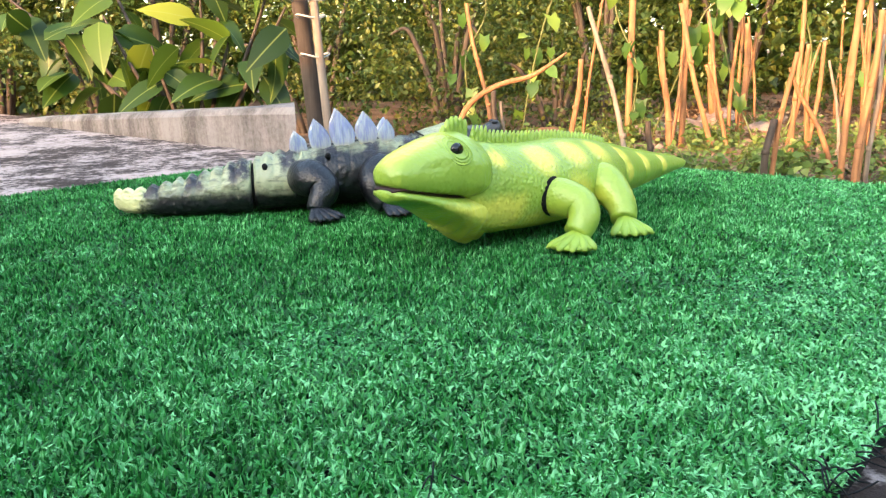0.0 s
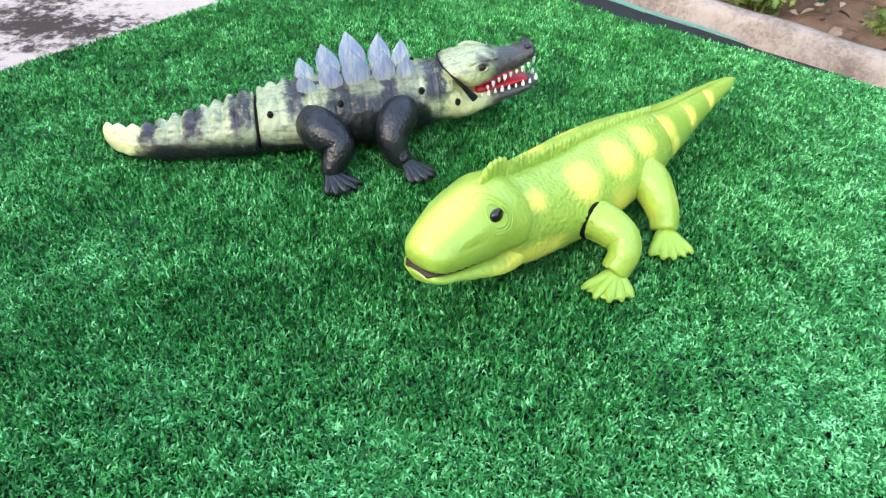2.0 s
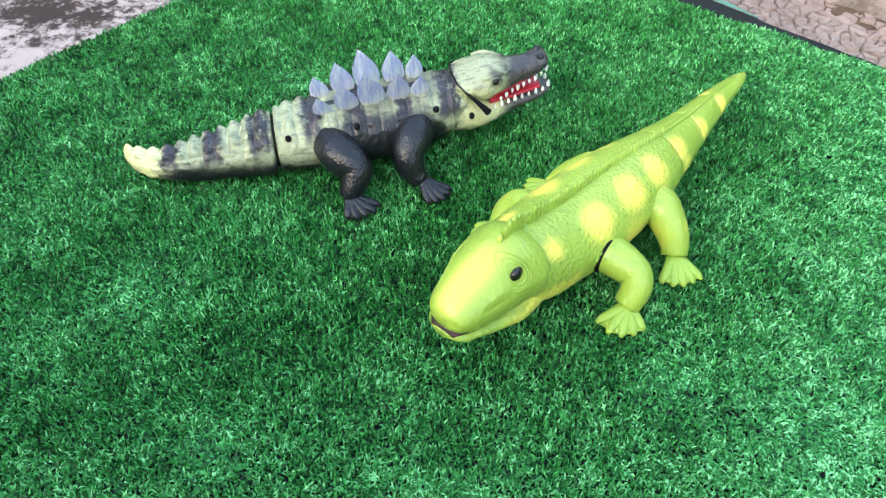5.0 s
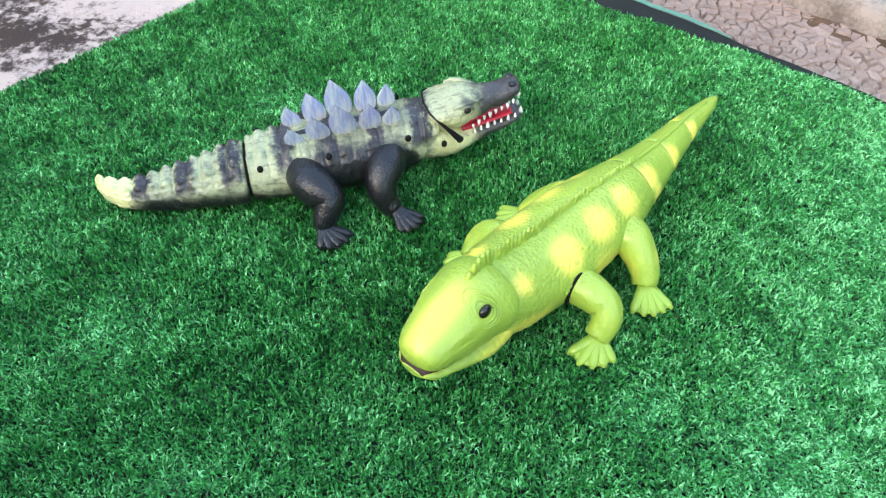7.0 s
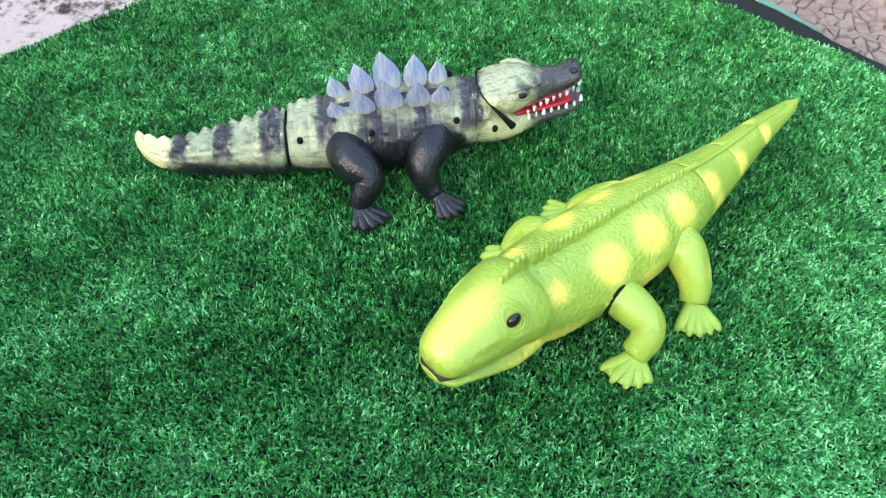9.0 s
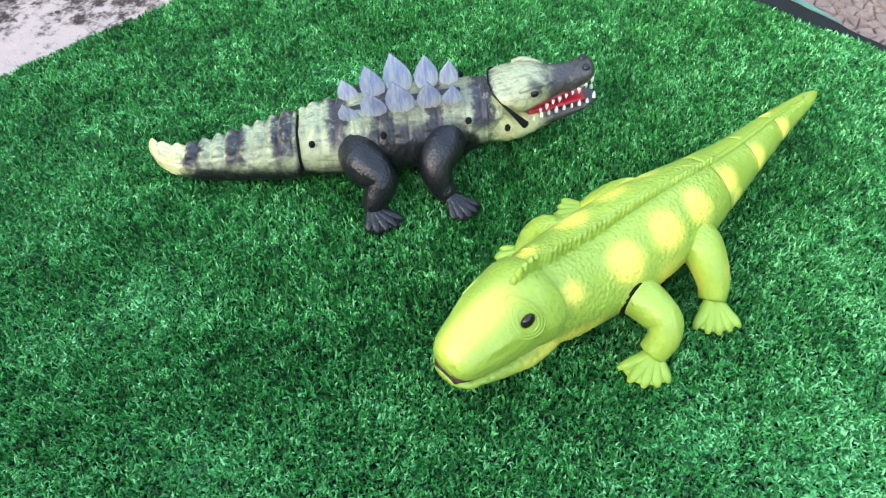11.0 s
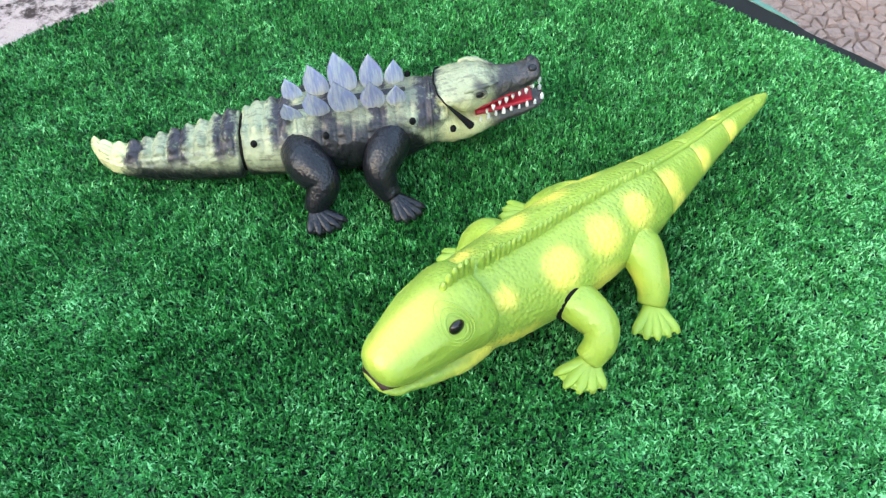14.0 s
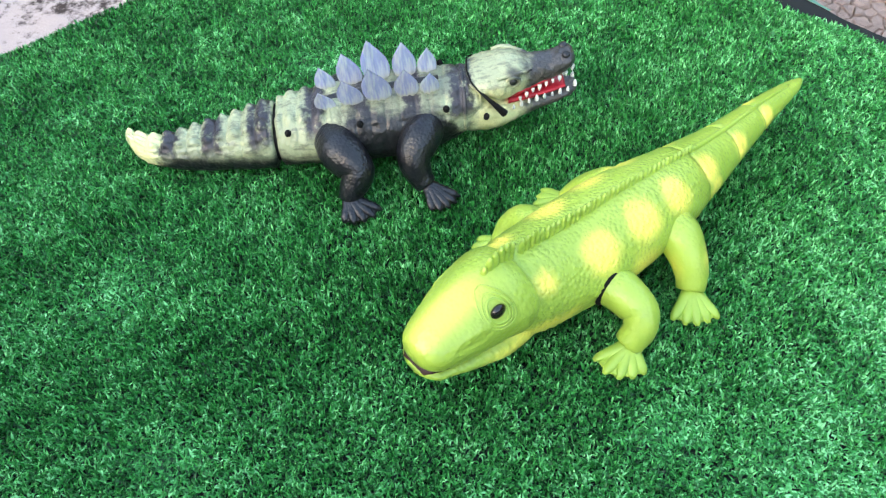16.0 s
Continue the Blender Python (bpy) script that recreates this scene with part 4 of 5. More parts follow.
            p = part("back_plate", bm, CLEAR, croc, "translucent bluish leaf-shaped plate")
            p.matrix_basis = pose(x, -0.005 + side * 0.0135, base - 0.0055, side * -10, 0, 0)
    # black strip between the plate rows
    bm = loft(bmesh.new(), ((0.192, 0.0570, 0.0612, 0.0045), (0.24, 0.0640, 0.0682, 0.0045), (0.285, 0.0675, 0.0717, 0.0045), (0.30, 0.0680, 0.0722, 0.004)), C_BEND, 24, 14)
    part("plate_base", bm, BLACK, croc, "black strip under the plates")
    rear = ((0, 0.199, -0.030, 0.034, 0.0195), (0.28, 0.206, -0.053, 0.0365, 0.0198), (0.54, 0.2195, -0.0710, 0.0265, 0.0158), (0.78, 0.2125, -0.0805, 0.0140, 0.0118), (1, 0.209, -0.084, 0.007, 0.0098))
    fore = ((0, 0.288, -0.024, 0.041, 0.0180), (0.28, 0.280, -0.045, 0.0405, 0.0185), (0.52, 0.271, -0.0620, 0.0290, 0.0158), (0.78, 0.2750, -0.071, 0.0150, 0.0122), (1, 0.281, -0.077, 0.008, 0.0096))
    rt = ((0.203, -0.110), (0.213, -0.113), (0.224, -0.111), (0.234, -0.106), (0.241, -0.097))
    ft = ((0.283, -0.105), (0.292, -0.107), (0.301, -0.104), (0.308, -0.098), (0.312, -0.089))
    for keys, tips, heel in ((rear, rt, (0.210, -0.085)), (fore, ft, (0.282, -0.078))):
        for flip in (False, True):
            k = tuple((a, x, -y - 0.014, z * 0.82, q * 0.85) for a, x, y, z, q in keys) if flip else keys
            tp = [(x, -y - 0.014) for x, y in tips] if flip else list(tips)
            hl = (heel[0], -heel[1] - 0.014) if flip else heel
            leg = part("leg", tube(bmesh.new(), k, 24, 20), BLACK, croc, "black pebbled leg")
            part("foot", lizard_foot(bmesh.new(), hl, tp, 0.0058), BLACK, leg, "black splayed foot")
    return croc


crocodile()


# ---- garden behind the slab ----
def leaf_mesh(name, length, half, fold=0.25, droop=0.3, heart=0.0, segs=6):
    """One leaf along +x from its stalk, folded along the midrib."""
    verts, faces = [], []
    for i in range(segs + 1):
        k = i / segs
        w = half * (math.sin(math.pi * k ** 0.75) ** 0.85) * (1 - 0.25 * k) if 0 < k < 1 else 0.0
        if heart and i == 0:
            w = half * heart
        z = -droop * length * k * k
        x = length * k - (heart * half * 0.5 if i == 0 else 0)
        verts += [(x, -w, z + fold * w), (length * k, 0, z), (x, w, z + fold * w)]
    for i in range(segs):
        a, b = 3 * i, 3 * i + 3
        faces += [(a, a + 1, b + 1, b), (a + 1, a + 2, b + 2, b + 1)]
    me = bpy.data.meshes.new(name)
    me.from_pydata(verts, [], faces)
    me.update()
    me.polygons.foreach_set("use_smooth", [True] * len(me.polygons))
    return me


def leaf_cloud(name, centres, size, mat, parent, r, label="", spread=1.0):
    """Many small folded leaves, one at each centre, joined into one mesh."""
    n = len(centres)
    c = np.asarray(centres)
    az = r.uniform(0, 2 * math.pi, n)
    tilt = r.normal(-0.35, 0.6, n) * spread
    roll = r.normal(0, 0.7, n)
    ln = size * r.uniform(0.6, 1.3, n)
    d = np.stack((np.cos(az) * np.cos(tilt), np.sin(az) * np.cos(tilt), np.sin(tilt)), 1)
    s = np.stack((-np.sin(az), np.cos(az), np.zeros(n)), 1)
    u = np.cross(d, s)
    s = s * np.cos(roll)[:, None] + u * np.sin(roll)[:, None]
    u = np.cross(d, s)
    L, W = ln[:, None], (ln * r.uniform(0.24, 0.36, n))[:, None]
    co = np.empty((n, 6, 3))
    co[:, 0] = c
    co[:, 1] = c + d * L * 0.4 - s * W + u * W * 0.3
    co[:, 2] = c + d * L * 0.5 
    co[:, 3] = c + d * L * 0.4 + s * W + u * W * 0.3
    co[:, 4] = c + d * L - u * L * 0.12
    co[:, 5] = c + d * L * 0.75 - s * W * 0.62 + u * W * 0.15
    me = bpy.data.meshes.new(name)
    me.vertices.add(n * 6)
    me.vertices.foreach_set("co", co.ravel())
    idx = np.arange(n)[:, None] * 6 + np.array([0, 2, 1, 0, 3, 2, 1, 2, 4, 5, 2, 3, 4])
    me.loops.add(n * 13)
    me.loops.foreach_set("vertex_index", idx.ravel().astype(np.int32))
    me.polygons.add(n * 4)
    me.polygons.foreach_set("loop_start", (np.arange(n)[:, None] * 13 + np.array([0, 3, 6, 10])).ravel().astype(np.int32))
    me.update(calc_edges=True)
    ob = finish(new(name, me), mat)
    ob.parent = parent
    return tagged(ob, label, kind="stuff")


def limb(name, pts, radii, mat, parent, label="", segs=10):
    n = len(pts)
    keys = tuple((i / (n - 1), *p, q) for i, (p, q) in enumerate(zip(pts, radii)))
    return part(name, tube(bmesh.new(), keys, max(6, n * 5), segs), mat, parent, label)


# bushes and trees along the far side
def bush(x, y, height, wide, count, size, seed, mat=LEAF_HEDGE):
    r = np.random.default_rng(seed)
    b = thing("bush", (x, y, GROUND_Z + 0.02), 0, "dense green bush lit by low evening sun", "bush", "bushes along the garden")
    clumps = []
    for i in range(5):
        a = r.uniform(0, 2 * math.pi)
        top = (math.cos(a) * wide * 0.6, math.sin(a) * wide * 0.35, height * r.uniform(0.6, 0.95))
        limb("stem", ((0.03 * math.cos(a), 0.03 * math.sin(a), -0.04), (top[0] * 0.35, top[1] * 0.35, height * 0.35), (top[0] * 0.75, top[1] * 0.75, height * 0.65), top), (0.022, 0.016, 0.010, 0.004), BARK, b, segs=7)
    n_cl = 26
    count = int(count * 1.7)
    for i in range(n_cl):
        a, q = r.uniform(0, 2 * math.pi), math.sqrt(r.uniform(0, 1))
        clumps.append((math.cos(a) * wide * q, math.sin(a) * wide * 0.55 * q, height * (0.06 + 0.94 * r.uniform(0, 1)), wide * r.uniform(0.16, 0.34)))
    k = r.integers(0, n_cl, count)
    cl_ = np.array(clumps)[k]
    p = r.normal(0, 1, (count, 3))
    p /= np.linalg.norm(p, axis=1)[:, None]
    p = cl_[:, :3] + p * (cl_[:, 3] * r.uniform(0.55, 1.05, count))[:, None]
    p[:, 2] = np.maximum(p[:, 2], 0.01)
    leaf_cloud("foliage", p, size * 0.66, mat, b, r, "crown of many small leaves")
    return b


for i, (x, y, h, w, n, sz) in enumerate(((-4.6, 4.6, 1.9, 1.0, 4200, 0.075), (-3.4, 5.0, 2.0, 0.95, 4200, 0.07), (-2.4, 5.3, 1.8, 0.9, 4200, 0.06), (-1.4, 5.4, 2.0, 0.9, 4400, 0.055), (-0.5, 5.2, 1.9, 0.85, 4600, 0.05),
                                         (0.4, 5.5, 2.0, 0.85, 4400, 0.055), (1.2, 5.6, 1.9, 0.9, 4200, 0.06), (2.1, 5.5, 2.0, 0.9, 4200, 0.06), (3.0, 5.2, 1.9, 0.9, 4000, 0.065), (4.0, 4.8, 1.9, 1.0, 3600, 0.07))):
    bush(x, y, h, w, n, sz, 40 + i)
for i, (x, y, h, w, n, sz) in enumerate(((-2.2, 4.2, 0.62, 0.6, 1500, 0.05), (-1.1, 4.35, 0.75, 0.6, 1900, 0.045), (-0.35, 4.2, 0.85, 0.5, 2200, 0.042), (0.15, 4.45, 0.55, 0.45, 1400, 0.042), (1.9, 4.5, 0.5, 0.5, 1200, 0.05))):
    bush(x, y, h, w, n, sz, 70 + i)


def far_trees():
    """A belt of taller growth that closes the view."""
    r = np.random.default_rng(9)
    n = 85000
    a = r.uniform(-0.2, math.pi + 0.2, n)
    d = r.uniform(7.2, 9.0, n)
    h = r.uniform(0, 1, n) ** 1.1 * (4.4 + 0.7 * np.sin(a * 7))
    p = np.stack((0.2 + d * np.cos(a), 0.5 + d * np.sin(a), GROUND_Z + h), 1)
    ob = leaf_cloud("backdrop", p, 0.19, LEAF_HEDGE, None, r)
    return tagged(ob, "distant green thicket closing the garden", "thicket", kind="stuff")


far_trees()

# broad-leaved shrub behind the parapet
def broad_shrub():
    r = np.random.default_rng(21)
    sh = thing("broad_leaf_shrub", (-0.95, 2.75, GROUND_Z), 0, "shrub with large drooping pointed green leaves behind the parapet", "shrub")
    meshes = [leaf_mesh("leaf", 0.135, 0.040, 0.18, 0.35), leaf_mesh("leaf", 0.12, 0.042, 0.25, 0.55), leaf_mesh("leaf", 0.16, 0.044, 0.12, 0.25)]
    for m in meshes:
        m.materials.append(LEAF_BIG_OBJ)
    tips = []
    for i, (x, y, z) in enumerate(((-0.75, 0.28, 0.62), (-0.50, 0.15, 0.55), (-0.30, 0.02, 0.60), (-0.12, -0.02, 0.50), (0.02, 0.06, 0.66), (0.16, -0.06, 0.52), (0.28, 0.0, 0.68), (0.36, -0.10, 0.60), (-0.42, 0.2, 0.80), (0.10, 0.1, 0.85), (-0.95, 0.35, 0.75))):
        pts = ((0.0 + 0.04 * (i % 3), 0.02 * (i % 2), 0.0), (x * 0.4, y * 0.5, z * 0.45), (x * 0.85, y, z * 0.85), (x, y, z))
        limb("stem", pts, (0.010, 0.008, 0.005, 0.003), BARK, sh, segs=7)
        for j in range(8):
            k = 0.55 + 0.45 * j / 7
            tips.append((x * k + r.normal(0, 0.02), y * k + r.normal(0, 0.02), z * k + r.normal(0, 0.02), j))
    for x, y, z, j in tips:
        ob = new("leaf", meshes[int(r.integers(0, 3))])
        ob.parent = sh
        k = r.uniform(0.85, 1.45)
        ob.matrix_basis = pose(x, y, z, r.normal(0, 30), r.normal(28, 28), r.uniform(0, 360)) @ Matrix.Diagonal((k, k, k, 1))
    return sh


lo = Mat("broad_leaf_single", 0.45, 0, 0.35)
lcol = lo.ramp(lo.random(), (0.0, (0.015, 0.038, 0.006)), (0.55, (0.034, 0.078, 0.010)), (0.90, (0.085, 0.145, 0.016)), (1.0, (0.26, 0.29, 0.03)))
rib = lo.span(lo.math("ABSOLUTE", lo.axis(1)), 0.0, 0.003, 0.6, 0.0)
lcol = lo.mix(rib, lcol, (0.25, 0.30, 0.08))
lo.color(lcol)
ltr = lo.node("ShaderNodeBsdfTranslucent")
lo.put(ltr, 0, lcol)
lmx = lo.node("ShaderNodeMixShader")
lo.put(lmx, 0, 0.35)
lo.t.links.new(lo.b.outputs[0], lmx.inputs[1])
lo.t.links.new(ltr.outputs[0], lmx.inputs[2])
lo.t.links.new(lmx.outputs[0], lo.t.nodes["Material Output"].inputs[0])
LEAF_BIG_OBJ = lo.m
broad_shrub()


# post with a thin pipe wired to it, by the parapet's end
def tied_post():
    p = thing("tied_post", (-0.333, 2.02, GROUND_Z), 0, "dark wooden post with a thin pole wired to it", "post")
    limb("post", ((0.034, 0, -0.05), (0.024, 0, 0.30), (-0.004, 0, 0.66)), (0.019, 0.018, 0.017), BARK, p)
    limb("pole", ((0.095, -0.05, -0.03), (0.065, -0.045, 0.33), (0.025, -0.035, 0.95)), (0.0095, 0.009, 0.0085), CANE_GREY, p, "weathered grey pole")
    for z in (0.46, 0.54, 0.575, 0.585):
        f = (z - 0.33) / 0.62
        cx_, cy_ = 0.065 - 0.04 * f - 0.018, -0.022
        tube_keys = tuple((i / 16, cx_ + (0.040 if z > 0.56 else 0.030) * math.cos(i * math.pi / 8), cy_ + 0.034 * math.sin(i * math.pi / 8), z + 0.004 * math.sin(i * math.pi / 4), 0.0020) for i in range(17))
        part("wire", tube(bmesh.new(), tube_keys, 33, 6), TWINE, p, "pale tie wire")
    return p


tied_post()


# stakes: foot and head of each
def stake(foot, head, r0, r1, mat, label="dry orange-brown garden stake standing in the soil"):
    r0, r1 = r0 * 0.58, r1 * 0.58
    b = Vector(foot)
    s = thing("garden_stake", foot, 0, label, "stake", "stakes in the garden")
    d = Vector(head) - b
    bm = bmesh.new()
    n = 7
    keys = []
    for i in range(n):
        k = i / (n - 1)
        w = 0.006 * math.sin(k * 7 + b.x * 9)
        keys.append((k, d.x * k + w, d.y * k + w, d.z * k - 0.03 * (1 - k), r0 + (r1 - r0) * k))
    tube(bm, tuple(keys), 26, 9)
    part("cane", bm, mat, s)
    for k in (0.3, 0.62):
        c = d * k
        rr = (r0 + (r1 - r0) * k) * 1.18
        w = 0.006 * math.sin(k * 7 + b.x * 9)
        bm = tube(bmesh.new(), ((0, c.x + w, c.y + w, c.z - 0.006, rr * 0.9), (0.5, c.x + w, c.y + w, c.z, rr), (1, c.x + w, c.y + w, c.z + 0.006, rr * 0.9)), 5, 9)
        part("node", bm, mat, s)
    return s


GZ = GROUND_Z + 0.05
DARK_STAKE = "short dark wooden stake standing in the soil"
GREY_STAKE = "bleached grey garden stake standing in the soil"
for foot, head, r0, r1, mat, lab in (
    ((0.23, 2.88, GZ), (0.265, 2.86, 0.13), 0.016, 0.014, CANE, ""), ((0.26, 2.88, GZ), (0.36, 2.9, 0.62), 0.009, 0.006, CANE, ""), ((0.44, 2.72, GZ), (0.29, 2.80, 0.28), 0.014, 0.012, CANE_GREY, GREY_STAKE),
    ((0.47, 2.74, GZ), (0.47, 2.76, -0.05), 0.016, 0.015, BARK, DARK_STAKE), ((0.74, 2.52, GZ), (0.765, 2.54, -0.03), 0.017, 0.016, BARK, DARK_STAKE), ((0.76, 2.56, GZ), (0.815, 2.56, 0.14), 0.013, 0.011, CANE, ""),
    ((0.48, 3.89, GZ), (0.46, 3.89, 1.0), 0.026, 0.022, CANE, ""), ((0.61, 3.48, GZ), (0.56, 3.48, 0.22), 0.023, 0.018, CANE, ""), ((0.67, 3.67, GZ), (0.66, 3.67, 0.85), 0.021, 0.018, CANE, ""),
    ((0.78, 3.56, GZ), (0.63, 3.58, 0.32), 0.019, 0.015, CANE, ""), ((0.62, 3.62, GZ), (0.68, 3.66, 0.30), 0.014, 0.010, CANE, ""), ((1.05, 4.42, GZ), (1.04, 4.42, 0.26), 0.030, 0.024, CANE, ""), ((0.93, 4.14, GZ), (0.82, 4.16, 0.08), 0.022, 0.016, CANE, ""),
    ((0.92, 4.45, GZ), (0.87, 4.45, 0.28), 0.032, 0.024, CANE, ""), ((1.06, 3.6, GZ), (1.11, 3.59, 0.16), 0.017, 0.014, CANE, ""), ((1.13, 3.58, GZ), (1.165, 3.58, 0.17), 0.016, 0.013, CANE, ""),
    ((1.09, 2.98, GZ), (1.02, 2.99, 0.11), 0.011, 0.007, CANE_GREY, ""), ((0.955, 2.59, GZ), (0.99, 2.59, 0.85), 0.017, 0.013, CANE, ""), ((0.985, 2.57, GZ), (1.02, 2.58, 0.24), 0.016, 0.013, CANE, ""),
    ((1.05, 2.67, GZ), (1.06, 2.67, 0.18), 0.013, 0.010, CANE_GREY, ""), ((1.02, 2.66, GZ), (1.10, 2.7, 0.62), 0.014, 0.010, CANE, ""), ((1.13, 2.62, GZ), (1.12, 2.7, 0.4), 0.012, 0.009, CANE_GREY, ""),
    ((-0.10, 3.87, GZ), (-0.22, 3.86, 0.36), 0.018, 0.014, CANE, ""), ((-0.01, 3.28, GZ), (-0.05, 3.28, 0.02), 0.020, 0.017, BARK, DARK_STAKE), ((0.03, 3.34, GZ), (-0.03, 3.3, -0.02), 0.012, 0.010, CANE_GREY, "")):
    stake(foot, head, r0, r1, mat, lab or "dry orange-brown garden stake standing in the soil")


r = np.random.default_rng(64)
for i in range(26):
    fx, fy = r.uniform(0.62, 1.9), r.uniform(3.0, 5.0)
    fx = fx * fy / 4.0
    tall = r.uniform(0.25, 0.75)
    q = r.uniform(0.008, 0.017)
    stake((fx, fy, GZ), (fx + r.normal(0, 0.07), fy + r.normal(0, 0.05), GZ + tall), q, q * 0.7, CANE)


def twig(name, pts, radii, label):
    t = thing(name, pts[0], 0, label, "branch")
    o = Vector(pts[0])
    limb("wood", [tuple(Vector(p) - o) for p in pts], radii, CANE, t)
    return t


twig("bent_branch", ((-0.20, 3.06, -0.30), (-0.12, 3.07, -0.03), (0.0, 3.08, 0.05), (0.10, 3.09, 0.075), (0.22, 3.10, 0.15)), (0.010, 0.010, 0.009, 0.008, 0.004), "thin bent dry branch arching out of the soil")
twig("dry_branch", ((1.06, 2.96, GZ - 0.02), (1.00, 2.97, -0.10), (0.93, 2.98, 0.02), (0.90, 2.98, 0.09)), (0.010, 0.008, 0.006, 0.003), "forked dry branch standing in the soil")
twig("dry_branch", ((1.00, 3.05, GZ - 0.02), (0.97, 3.03, 0.0), (0.98, 3.04, 0.08), (1.00, 3.04, 0.16)), (0.009, 0.007, 0.005, 0.003), "forked dry branch standing in the soil")
twig("fallen_log", ((-0.02, 3.62, GZ + 0.03), (0.06, 3.80, GZ + 0.045), (0.16, 4.02, GZ + 0.04)), (0.034, 0.038, 0.030), "grey fallen log lying on the soil")


# vines with heart-shaped leaves on the stakes
def vine(at, stems, count, seed):
    r = np.random.default_rng(seed)
    v = thing("climbing_vine", at, 0, "climbing vine with bright green heart-shaped leaves", "vine", "vines on the stakes")
    mesh = leaf_mesh("leaf", 0.075, 0.032, 0.15, 0.25, 0.85)
    mesh.materials.append(LEAF_VINE_OBJ)
    for pts in stems:
        limb("stem", pts, [0.004] * len(pts), STEM, v, segs=6)
        for i in range(count):
            k = r.uniform(0.1, 1) * (len(pts) - 1)
            a = Vector(pts[int(k)]).lerp(Vector(pts[min(int(k) + 1, len(pts) - 1)]), k % 1)
            ob = new("leaf", mesh)
            ob.parent = v
            q = r.uniform(0.6, 1.15)
            ob.matrix_basis = pose(a.x + r.normal(0, 0.035), a.y + r.normal(0, 0.03), a.z + r.normal(0, 0.03), r.normal(0, 25), r.normal(62, 22), r.normal(-90, 45)) @ Matrix.Diagonal((q, q, q, 1))


lv = Mat("vine_leaf_single", 0.4, 0, 0.4)
vcol = lv.ramp(lv.random(), (0.0, (0.05, 0.11, 0.02)), (0.6, (0.10, 0.20, 0.03)), (1.0, (0.22, 0.30, 0.05)))
lv.color(vcol)
vtr = lv.node("ShaderNodeBsdfTranslucent")
lv.put(vtr, 0, vcol)
vmx = lv.node("ShaderNodeMixShader")
lv.put(vmx, 0, 0.4)
lv.t.links.new(lv.b.outputs[0], vmx.inputs[1])
lv.t.links.new(vtr.outputs[0], vmx.inputs[2])
lv.t.links.new(vmx.outputs[0], lv.t.nodes["Material Output"].inputs[0])
LEAF_VINE_OBJ = lv.m
vine((0.45, 3.8, GZ), (((0, 0, 0), (0.05, 0, 0.3), (-0.05, 0, 0.6), (0.0, 0, 1.0)), ((0.1, 0, 0), (0.22, -0.1, 0.35), (0.30, -0.1, 0.55), (0.42, -0.1, 0.62))), 14, 3)
vine((1.1, 3.9, GZ), (((0, 0, 0), (0.1, 0, 0.35), (0.05, 0, 0.6), (0.3, 0, 0.8)), ((-0.1, 0, 0), (-0.2, 0.1, 0.3), (-0.25, 0.1, 0.55), (0.0, 0, 0.75)), ((0.3, 0, 0), (0.35, 0, 0.4), (0.45, 0, 0.6), (0.4, 0, 0.9))), 14, 4)
vine((-0.2, 4.0, GZ), (((0, 0, 0), (-0.05, 0, 0.35), (0.05, 0, 0.6), (-0.1, 0, 0.9)), ((0.2, 0, 0), (0.25, 0, 0.3), (0.35, 0, 0.65), (0.5, 0, 0.85))), 13, 6)


# weeds
def weed(seed, height, count, size):
    r = np.random.default_rng(seed)
    w = thing("weed", (0, 0, -5), 0, "low leafy green weed growing in the soil", "weed", "weeds in the garden")
    pts = []
    for i in range(5):
        a = r.uniform(0, 2 * math.pi)
        tip = (math.cos(a) * height * 0.6, math.sin(a) * height * 0.6, height * r.uniform(0.6, 1.1))
        limb("stem", ((0, 0, -0.02), (tip[0] * 0.4, tip[1] * 0.4, tip[2] * 0.6), tip), (0.004, 0.003, 0.0015), STEM, w, segs=5)
        for j in range(count // 5):
            k = r.uniform(0.25, 1.05)
            pts.append((tip[0] * k + r.normal(0, 0.018), tip[1] * k + r.normal(0, 0.018), tip[2] * k + r.normal(0, 0.012)))
    leaf_cloud("foliage", pts, size, LEAF_WEED, w, r, "small bright green leaves", 0.6)
    return w


protos = [weed(100, 0.10, 90, 0.028), weed(101, 0.13, 110, 0.030), weed(102, 0.08, 80, 0.024), weed(103, 0.15, 110, 0.036)]
r = np.random.default_rng(77)
placed = 0
while placed < 300:
    along, out = r.uniform(-1.6, 2.6), 0.84 + r.uniform(0, 1) ** 1.3 * 2.1
    p = plan(along, out)
    if p[0] < -0.15 and out < 1.1:
        continue
    z = GROUND_Z + 0.05 * min(1, (out - 0.70) * 2)
    k = r.uniform(0.5, 0.95)
    m = pose(p[0], p[1], z - 0.01, 0, 0, r.uniform(0, 360))
    if placed < 4:
        w = protos[placed]
        w.matrix_basis = m
    else:
        w = copy_thing(protos[placed % 4], m)
    w.scale = (k, k, k)
    placed += 1


# stones, litter, hose
def stone(x, y, s, seed):
    st = bmesh.new()
    bmesh.ops.create_icosphere(st, subdivisions=3, radius=1.0)
    rough_up(st, 0.35, 1.2, seed)
    rough_up(st, 0.10, 4.0, seed)
    bmesh.ops.transform(st, matrix=Matrix.Diagonal((s, s * 0.8, s * 0.55, 1)), verts=st.verts)
    ob = part("stone", st, ROCK, None, smooth=False)
    ob.matrix_basis = pose(x, y, GROUND_Z + 0.04 + s * 0.25, 0, 0, seed * 50)
    return tagged(ob, "reddish brown stone half sunk in the soil", "stone", "stones in the garden")


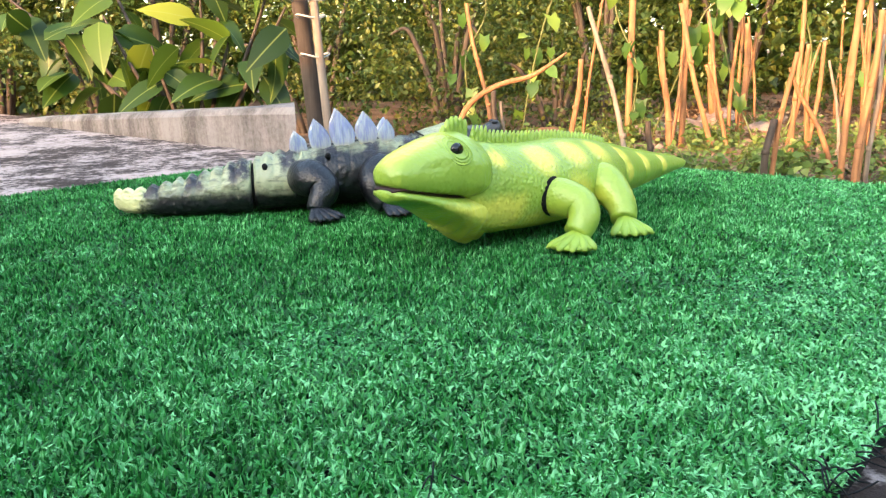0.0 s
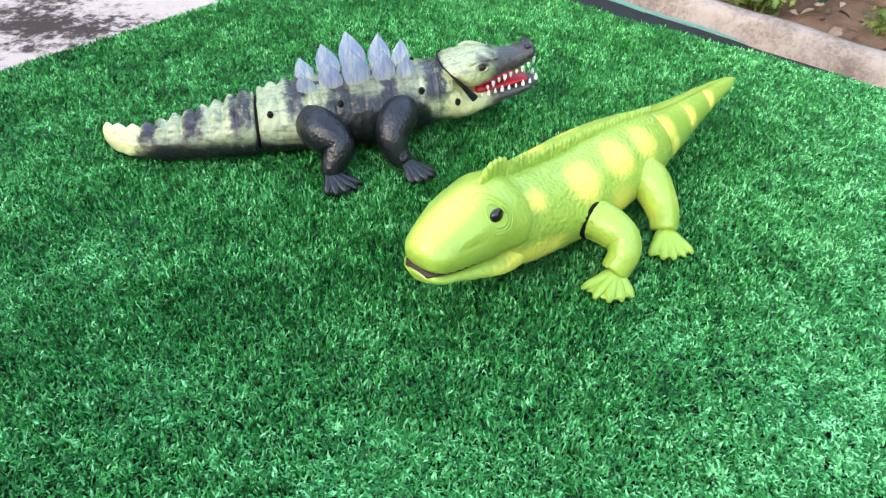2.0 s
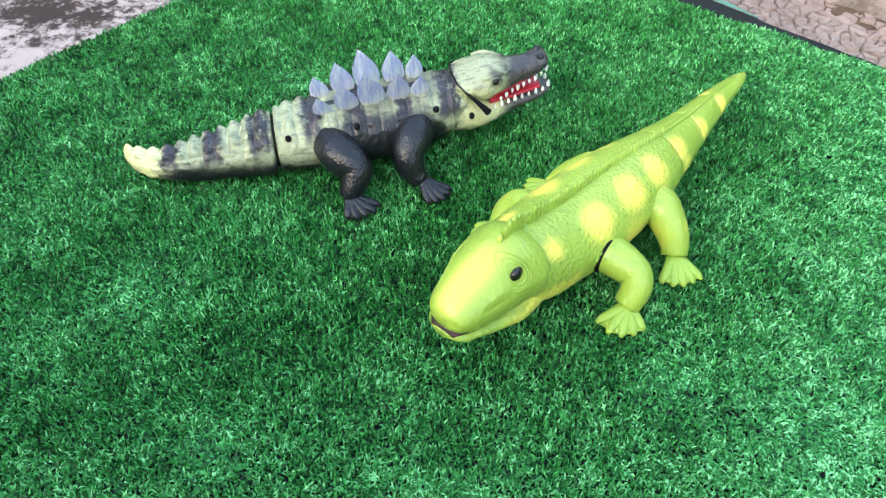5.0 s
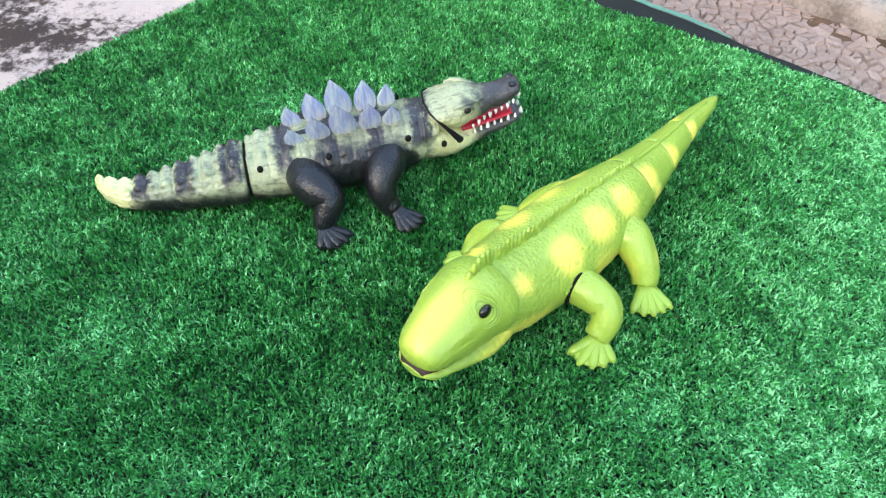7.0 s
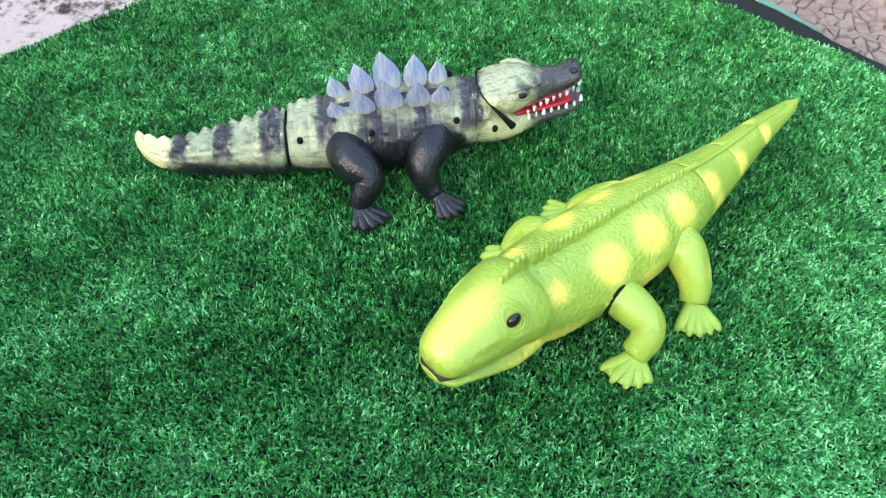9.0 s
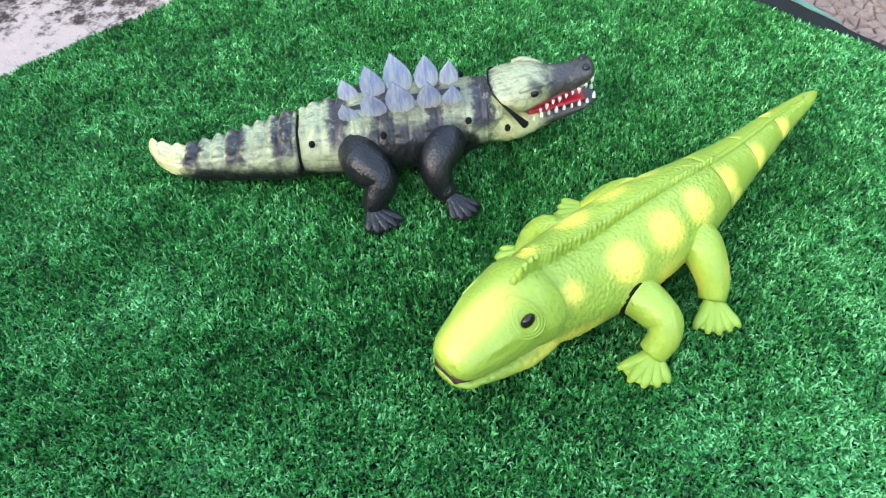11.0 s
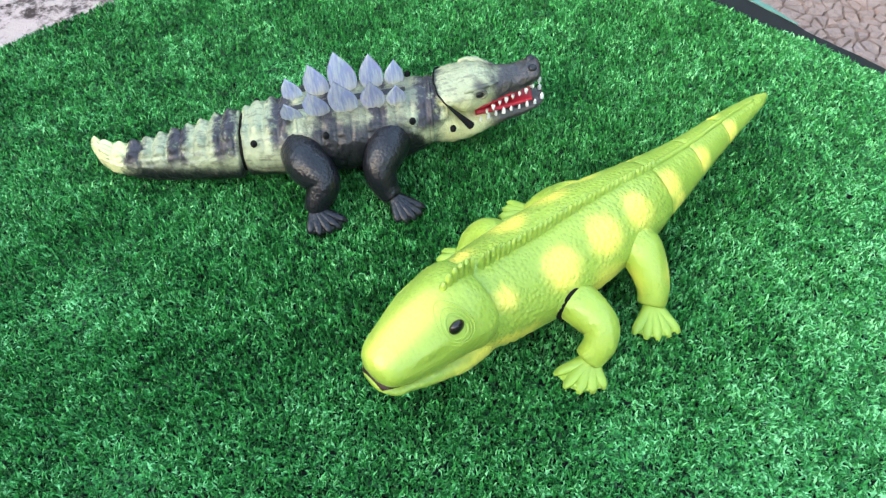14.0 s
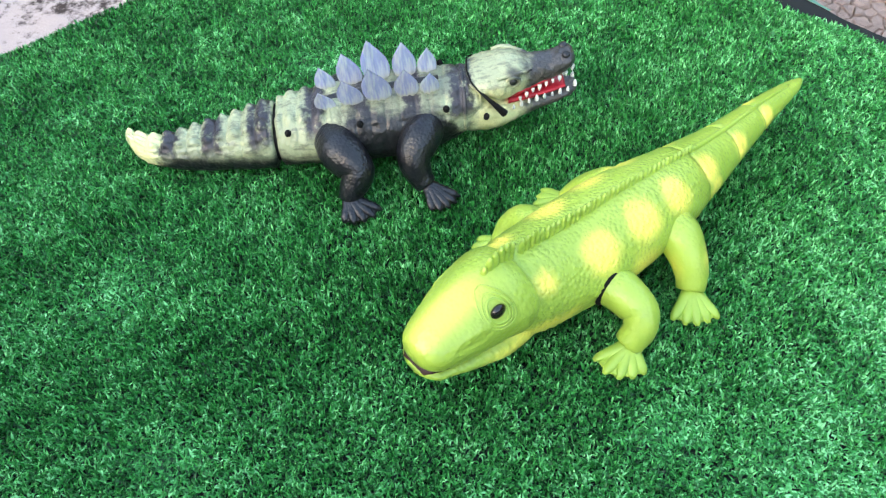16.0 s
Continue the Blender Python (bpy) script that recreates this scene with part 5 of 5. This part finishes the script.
for i, (x, y, s) in enumerate(((0.95, 4.45, 0.14), (0.80, 4.4, 0.10), (0.66, 4.3, 0.09), (1.12, 4.3, 0.10), (0.52, 4.2, 0.08), (0.88, 4.1, 0.07), (0.86, 2.40, 0.035), (0.92, 2.55, 0.045), (0.70, 2.45, 0.03), (0.98, 2.42, 0.05), (0.30, 3.2, 0.06), (0.10, 3.3, 0.05), (0.78, 2.75, 0.05), (1.06, 2.5, 0.04))):
    stone(x, y, s, i + 1)
r = np.random.default_rng(31)
n = 9000
al, ou = r.uniform(-1.8, 2.8, n), 0.79 + r.uniform(0, 1, n) ** 1.1 * 4.2
pp = np.array([plan(a, o, GROUND_Z + 0.05 * min(1, (o - 0.70) * 2) + 0.012) for a, o in zip(al.tolist(), ou.tolist())])
pp[:, 2] += r.uniform(0, 0.02, n)
tagged(leaf_cloud("leaf_litter", pp, 0.036, LITTER, None, r, "dry brown leaves scattered over the soil", 0.35), category="leaf litter")


def hose():
    h = thing("garden_hose", (0.70, 2.30, GROUND_Z + 0.05), 0, "dark green rubber hose lying on the soil", "hose")
    limb("tube", ((-0.05, 0.28, 0.03), (0.0, 0.14, 0.045), (0.02, 0.03, 0.02), (0.06, -0.02, 0.005)), [0.010] * 4, HOSE, h, segs=12)
    limb("tube", ((0.10, 0.16, 0.05), (0.20, 0.15, 0.055), (0.40, 0.16, 0.05), (0.7, 0.2, 0.04)), [0.010] * 4, HOSE, h, segs=12)
    return h


hose()


# cracked mud plates in the ditch between slab and kerb
def mud_plates():
    r = np.random.default_rng(12)
    step = 0.022
    seeds = []
    for i in range(-48, 90):
        for j in range(-1, 36):
            seeds.append((i * step + r.uniform(-0.7, 0.7) * step, j * step + r.uniform(-0.7, 0.7) * step))
    sd = np.array(seeds)
    count = 0
    rest_v, rest_f = [], []
    for sx, sy in seeds:
        if not (-1.0 < sx < 1.9 and 0.10 < sy < 0.75):
            continue
        poly = [(sx - 0.2, sy - 0.2), (sx + 0.2, sy - 0.2), (sx + 0.2, sy + 0.2), (sx - 0.2, sy + 0.2)]
        d = np.hypot(sd[:, 0] - sx, sd[:, 1] - sy)
        for k in np.argsort(d)[1:16]:
            ox, oy = sd[k]
            mx, my, nx, ny = (sx + ox) / 2, (sy + oy) / 2, ox - sx, oy - sy
            q = []
            for (ax, ay), (bx, by) in zip(poly, poly[1:] + poly[:1]):
                da, db = (ax - mx) * nx + (ay - my) * ny, (bx - mx) * nx + (by - my) * ny
                if da <= 0:
                    q.append((ax, ay))
                if da * db < 0:
                    t = da / (da - db)
                    q.append((ax + (bx - ax) * t, ay + (by - ay) * t))
            poly = q
        cx_, cy_ = sum(p[0] for p in poly) / len(poly), sum(p[1] for p in poly) / len(poly)
        rings = []
        gap = r.uniform(0.0001, 0.0010)
        rad = np.mean([math.hypot(p[0] - cx_, p[1] - cy_) for p in poly])
        k1, k2 = 1 - gap / rad, 1 - (gap + 0.0025) / rad
        tx_, ty_ = r.normal(0, 0.035), r.normal(0, 0.035)
        up = r.uniform(-0.003, 0.003)
        verts, faces, m = [], [], len(poly)
        for k, z in ((k1, -0.012), (k1, 0.004), (k2, 0.0085)):
            for x, y in poly:
                wob = 1 + 0.10 * noise.noise(Vector((x * 60, y * 60, 0)))
                p = plan(cx_ + (x - cx_) * k * wob, cy_ + (y - cy_) * k * wob)
                verts.append((p[0], p[1], GROUND_Z + z + up + ((x - cx_) * tx_ + (y - cy_) * ty_ if z > 0 else 0)))
        c = plan(cx_, cy_)
        verts.append((c[0], c[1], GROUND_Z + 0.0075 + up))
        for lv_ in (0, 1):
            for i in range(m):
                faces.append((lv_ * m + i, lv_ * m + (i + 1) % m, (lv_ + 1) * m + (i + 1) % m, (lv_ + 1) * m + i))
        for i in range(m):
            faces.append((2 * m + i, 2 * m + (i + 1) % m, 3 * m))
        if sx < 0.20 or sx > 0.60 or sy < 0.40:
            base_i = len(rest_v)
            rest_v.extend(verts)
            rest_f.extend(tuple(base_i + q for q in f) for f in faces)
            continue
        raw("mud_plate", verts, faces, MUD, ground)
        count += 1
    tagged(raw("mud_rest", rest_v, rest_f, MUD, ground), "more cracked dry mud", kind="stuff")


mud_plates()
